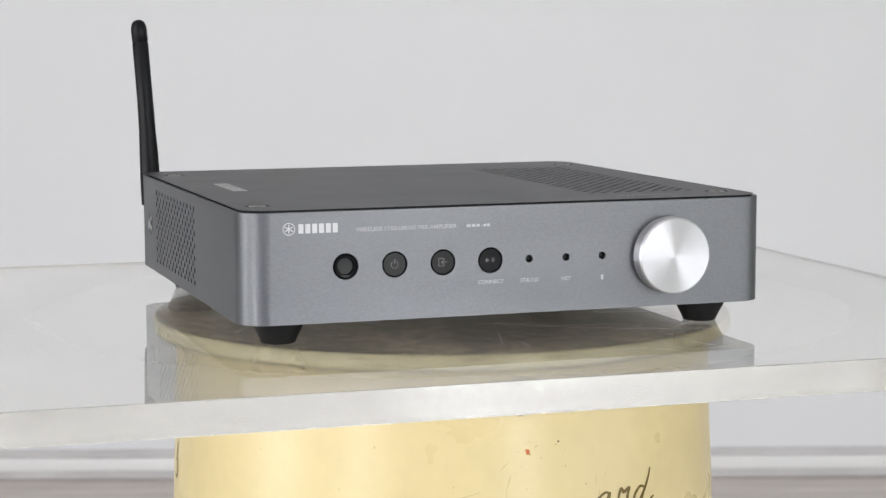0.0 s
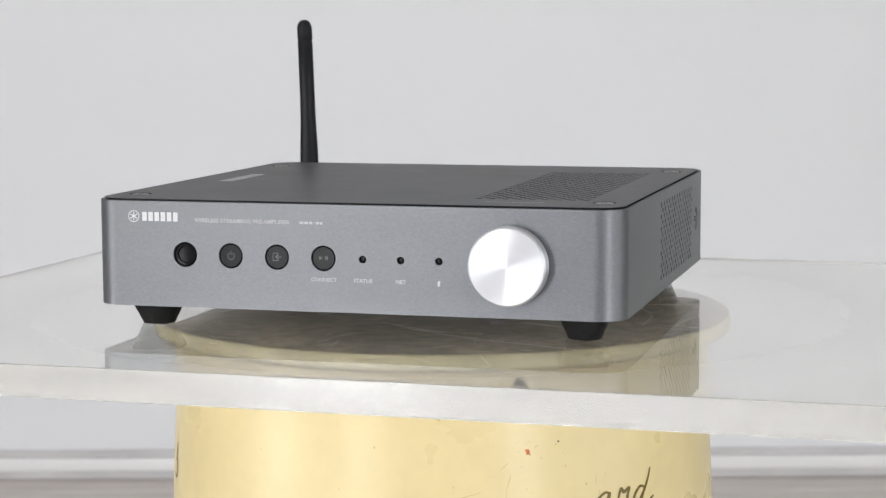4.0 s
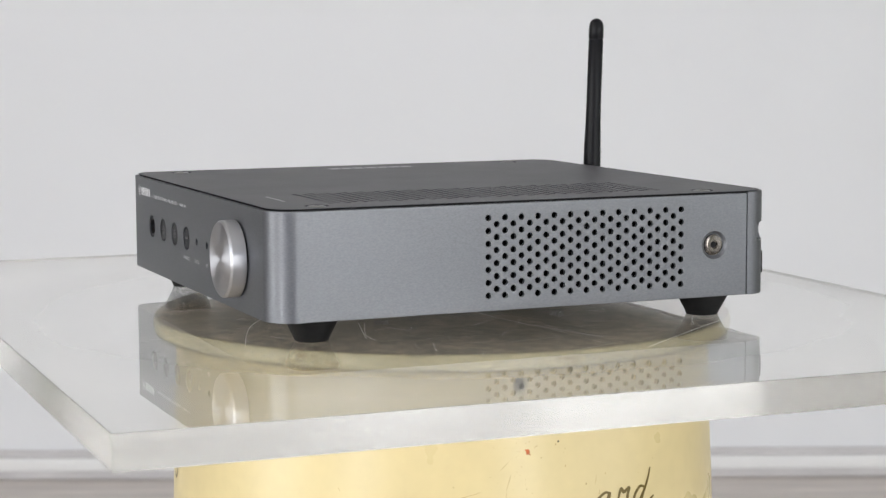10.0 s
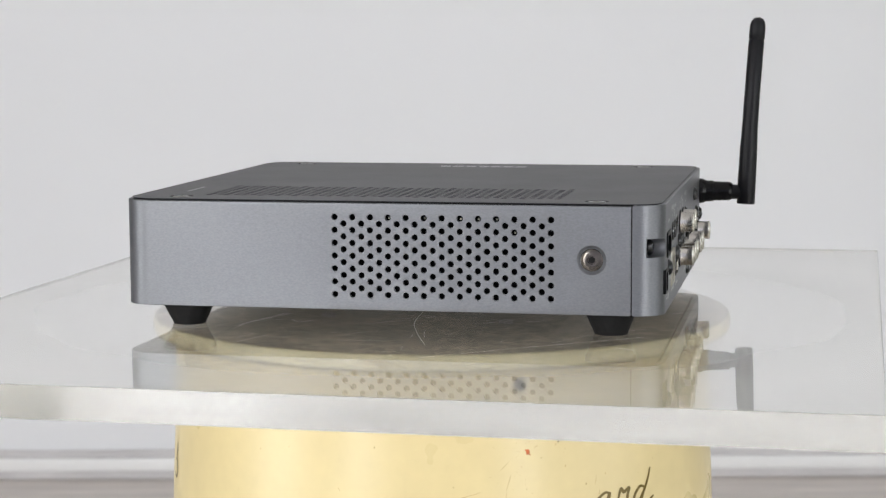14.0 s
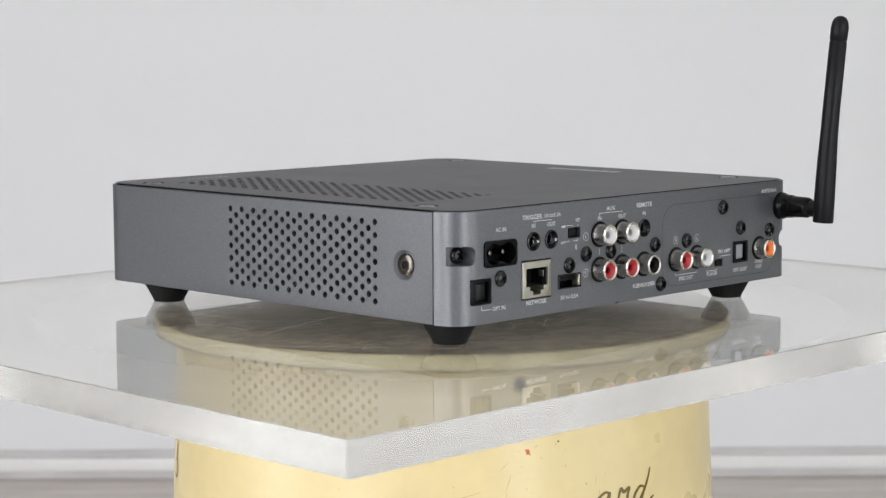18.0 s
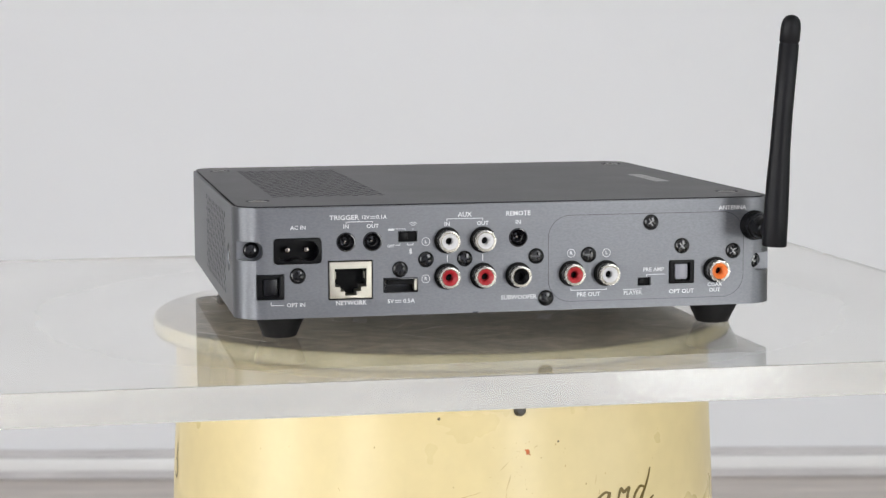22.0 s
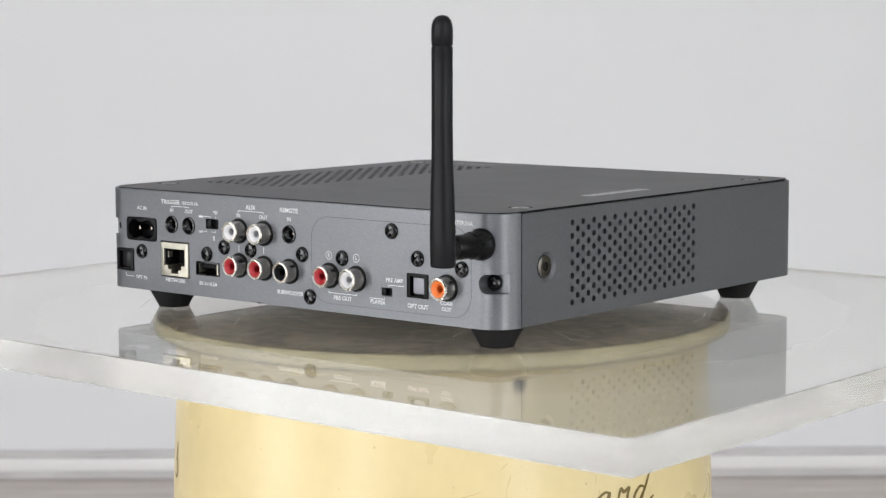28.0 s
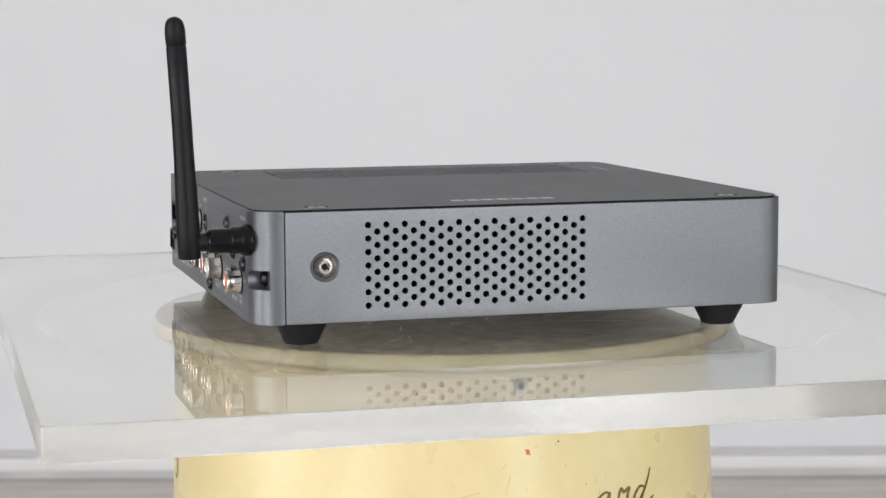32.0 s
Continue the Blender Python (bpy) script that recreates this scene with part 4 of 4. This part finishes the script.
    strokes([[(46.3, 42.9), (42.6, 42.9), (42.6, 42.4)], [(39.6, 42.9), (39.6, 42.4)], [(46.3, 36.7), (44.7, 36.7), (44.7, 37.3)], [(41.8, 37.3), (41.8, 36.7), (39.6, 36.7), (39.6, 37.3)]], 0.22, dev, "printed_line", yf)
    strokes([ring_points(39.5, 43.7, r, 40, 140, 8) for r in (0.5, 1.1, 1.7)], 0.26, dev, "radio_symbol", yf, label="pale radio wave symbol")
    strokes([[(0.55, 0.6), (-0.5, -0.5), (0, -1.05), (0, 1.05), (-0.5, 0.5), (0.55, -0.6)]], 0.24, dev, "wireless_symbol", yf, x0=40.6, z0=34.2, label="pale wireless symbol")
    strokes([[(48.9, 42.7), (47.0, 42.7)]], 0.8, dev, "printed_bar", yf, M_ink, label="small pale printed bar")


def build_sides_top_feet(dev):
    for s in (-1, 1):
        b = lathe([(0, 0.1), (1.5, 0.1), (1.65, 0.66), (2.6, 0.70), (3.5, 0.55), (4.15, 0.3), (4.4, -0.15), (4.4, -1.0), (0, -1.0)], 36, "x" if s > 0 else "-x")
        at(part("side_screw", b, M_sidescrew, dev, "shiny hex socket screw in a dish"), s * (HALF - 1.0), 80.3, 30.8)
        # near-black floor gives the recess its shade
        at(part("hex_recess", lathe([(0, 0.22), (1.4, 0.26), (1.4, -0.3), (0, -0.3)], 6, "x" if s > 0 else "-x"), M_dark, dev, "near-black hex floor painting the shade of the recess"), s * (HALF - 1.0), 80.3, 30.8)
    top_screw = mesh_of("top_screw", lathe([(0, 0.2), (1.2, 0.2), (1.5, 0.55), (3.1, 0.5), (3.8, 0.1), (3.9, -0.5), (0, -0.5)], 28), M_topscrew)
    for sx in (-1, 1):
        for sy in (-1, 1):
            at(part("top_screw", top_screw, None, dev, "dark recessed screw in the cover"), sx * 95.5, sy * 83.3 - 2.4, COVER - 0.5)
    bm = bmesh.new()
    loops = []
    for half, r, z in ((6.3, 6.3, 0.02), (6.75, 6.75, 0.45), (6.9, 6.85, 1.2), (9.6, 6.4, 8.4), (9.9, 6.4, BOT + 0.6)):
        loops.append([bm.verts.new((x, y, z)) for x, y in rounded(-half, -half, half, half, min(r, half - 0.01), 7)])
    for a, b in zip(loops, loops[1:]):
        for k in range(len(a)):
            bm.faces.new((a[k], a[(k + 1) % len(a)], b[(k + 1) % len(a)], b[k]))
    bm.faces.new(loops[0][::-1])
    bm.faces.new(loops[-1])
    foot = mesh_of("foot", bm, M_rubber)
    for sx in (-1, 1):
        for sy in (-1, 1):
            at(part("foot", foot, None, dev, "black tapered rubber foot"), sx * 88.2, sy * 85.8, 0)
    # maker's mark on the cover as grey blocks, and a faint line of small print
    bm = bmesh.new()
    for i in range(7):
        z = COVER + 0.02
        x0, y0 = -86.2, -16.0 + i * 6.1
        bm.faces.new([bm.verts.new(v) for v in ((x0 - 3.2, y0, z), (x0 + 3.2, y0, z), (x0 + 3.2, y0 + 4.9, z), (x0 - 3.2, y0 + 4.9, z))])
    part("cover_mark", bm, M_silverprint, dev, "grey blocks of the maker's mark on the cover", smooth=False)
    bm = bmesh.new()
    for i in range(9):
        z = COVER + 0.02
        x0 = 50 + i * 2.6
        bm.faces.new([bm.verts.new(v) for v in ((x0, -91.5, z), (x0 + 2.0, -91.5, z), (x0 + 2.0, -90.3, z), (x0, -90.3, z))])
    part("small_print", bm, M_silverprint, dev, "faint small printed bars on the cover", smooth=False)


def build_antenna(dev):
    base = lathe([(0, -1), (5.9, -1), (5.95, 0.4), (5.75, 1.6), (5.3, 2.6), (4.95, 3.1), (4.9, 6.3), (4.6, 6.6), (4.45, 13.6), (4.2, 14.6), (3.4, 15.6), (0, 15.6)], 36, "y")
    at(part("antenna_socket", base, M_joint_plastic, dev, "black round antenna joint"), -97.6, BACK, 40.9)
    ribs = [((5.02 if k % 4 < 2 else 4.85) * math.cos(math.pi * k / 16), (5.02 if k % 4 < 2 else 4.85) * math.sin(math.pi * k / 16)) for k in range(32)]
    collar = prism(ribs, 3.3, 5.9, 0.0)
    collar.transform(Matrix.Rotation(radians(-90), 4, "X"))
    at(part("ribbed_collar", collar, M_joint_plastic, dev, "ribbed black collar at the antenna's root", sharp=20), -97.6, BACK, 40.9)
    part("antenna_hinge", rod(3.5, 0, 5.0, 24, "y", None, (-97.6, BACK + 15.2, 40.6)), M_antenna, dev)
    whip = lathe([(0, 0), (4.0, 0), (4.25, 0.5), (4.3, 12), (4.1, 26), (3.75, 36), (3.68, 50), (3.68, 77.2), (3.42, 77.5), (3.42, 78.0), (3.72, 78.3), (3.74, 83.2), (3.55, 85.0), (3.1, 86.5), (2.3, 87.6), (1.2, 88.2), (0, 88.4)], 24)
    for v in whip.verts:
        v.co.x *= 1.13 - 0.1 * min(1.0, v.co.z / 50)
        v.co.x += 0.5 * math.sin(math.pi * min(1.0, v.co.z / 88))
        v.co.y -= 0.45 * math.sin(math.pi * min(1.0, v.co.z / 88))
    ant = part("antenna", whip, M_antenna, dev, "black plastic stick antenna, upright and leaning slightly", sharp=60)
    foot, tip = Vector((-97.7, 129.2, 34.9)), Vector((-101.6, 133.9, 122.9))
    ant.matrix_basis = Matrix.Translation(foot / 1000) @ Vector((0, 0, 1)).rotation_difference(tip - foot).to_matrix().to_4x4()


def build_device():
    dev = tagged(new("audio_preamplifier"), "graphite grey metal streaming preamplifier with aluminium knob and antenna", "amplifier")
    build_shell(dev)
    build_front(dev)
    before = set(dev.children)
    build_rear(dev)
    for o in set(dev.children) - before:
        o.matrix_basis = Matrix.Translation((-0.00028, 0, -0.0001)) @ o.matrix_basis
    build_sides_top_feet(dev)
    build_antenna(dev)
    shift = Matrix.Translation((OX / 1000, OY / 1000, 0))
    for o in dev.children:
        o.matrix_basis = shift @ o.matrix_basis
    return dev


build_room()
pedestal = build_pedestal()
platter = build_platter()
sheet = build_plate()
device = build_device()

TURN = [(0, -18.39), (1, -9.74), (2, -1.23), (3, 7.13), (3.5, 11.2), (5.5, 28.63), (6, 33.06), (7, 41.46), (8, 49.78), (9, 58.37), (10, 67.23), (11, 76.05), (12, 84.54),
        (13, 92.89), (14, 101.24), (14.5, 105.34), (16.5, 122.08), (17, 126.22), (18, 134.24), (19, 142.61), (20, 151.15), (21, 160.01), (22, 168.57), (23, 176.97),
        (24, 185.33), (25, 193.95), (25.5, 198.19), (27.5, 215.17), (28, 219.42), (29, 227.87), (30, 236.65), (31, 245.43), (32, 253.91)]


def motions():
    rows = [(t, pose(0, 0, 0, 0, 0, -a)) for t, a in TURN]
    for thing in (platter, sheet, device):
        walk(thing, rows)


motions()
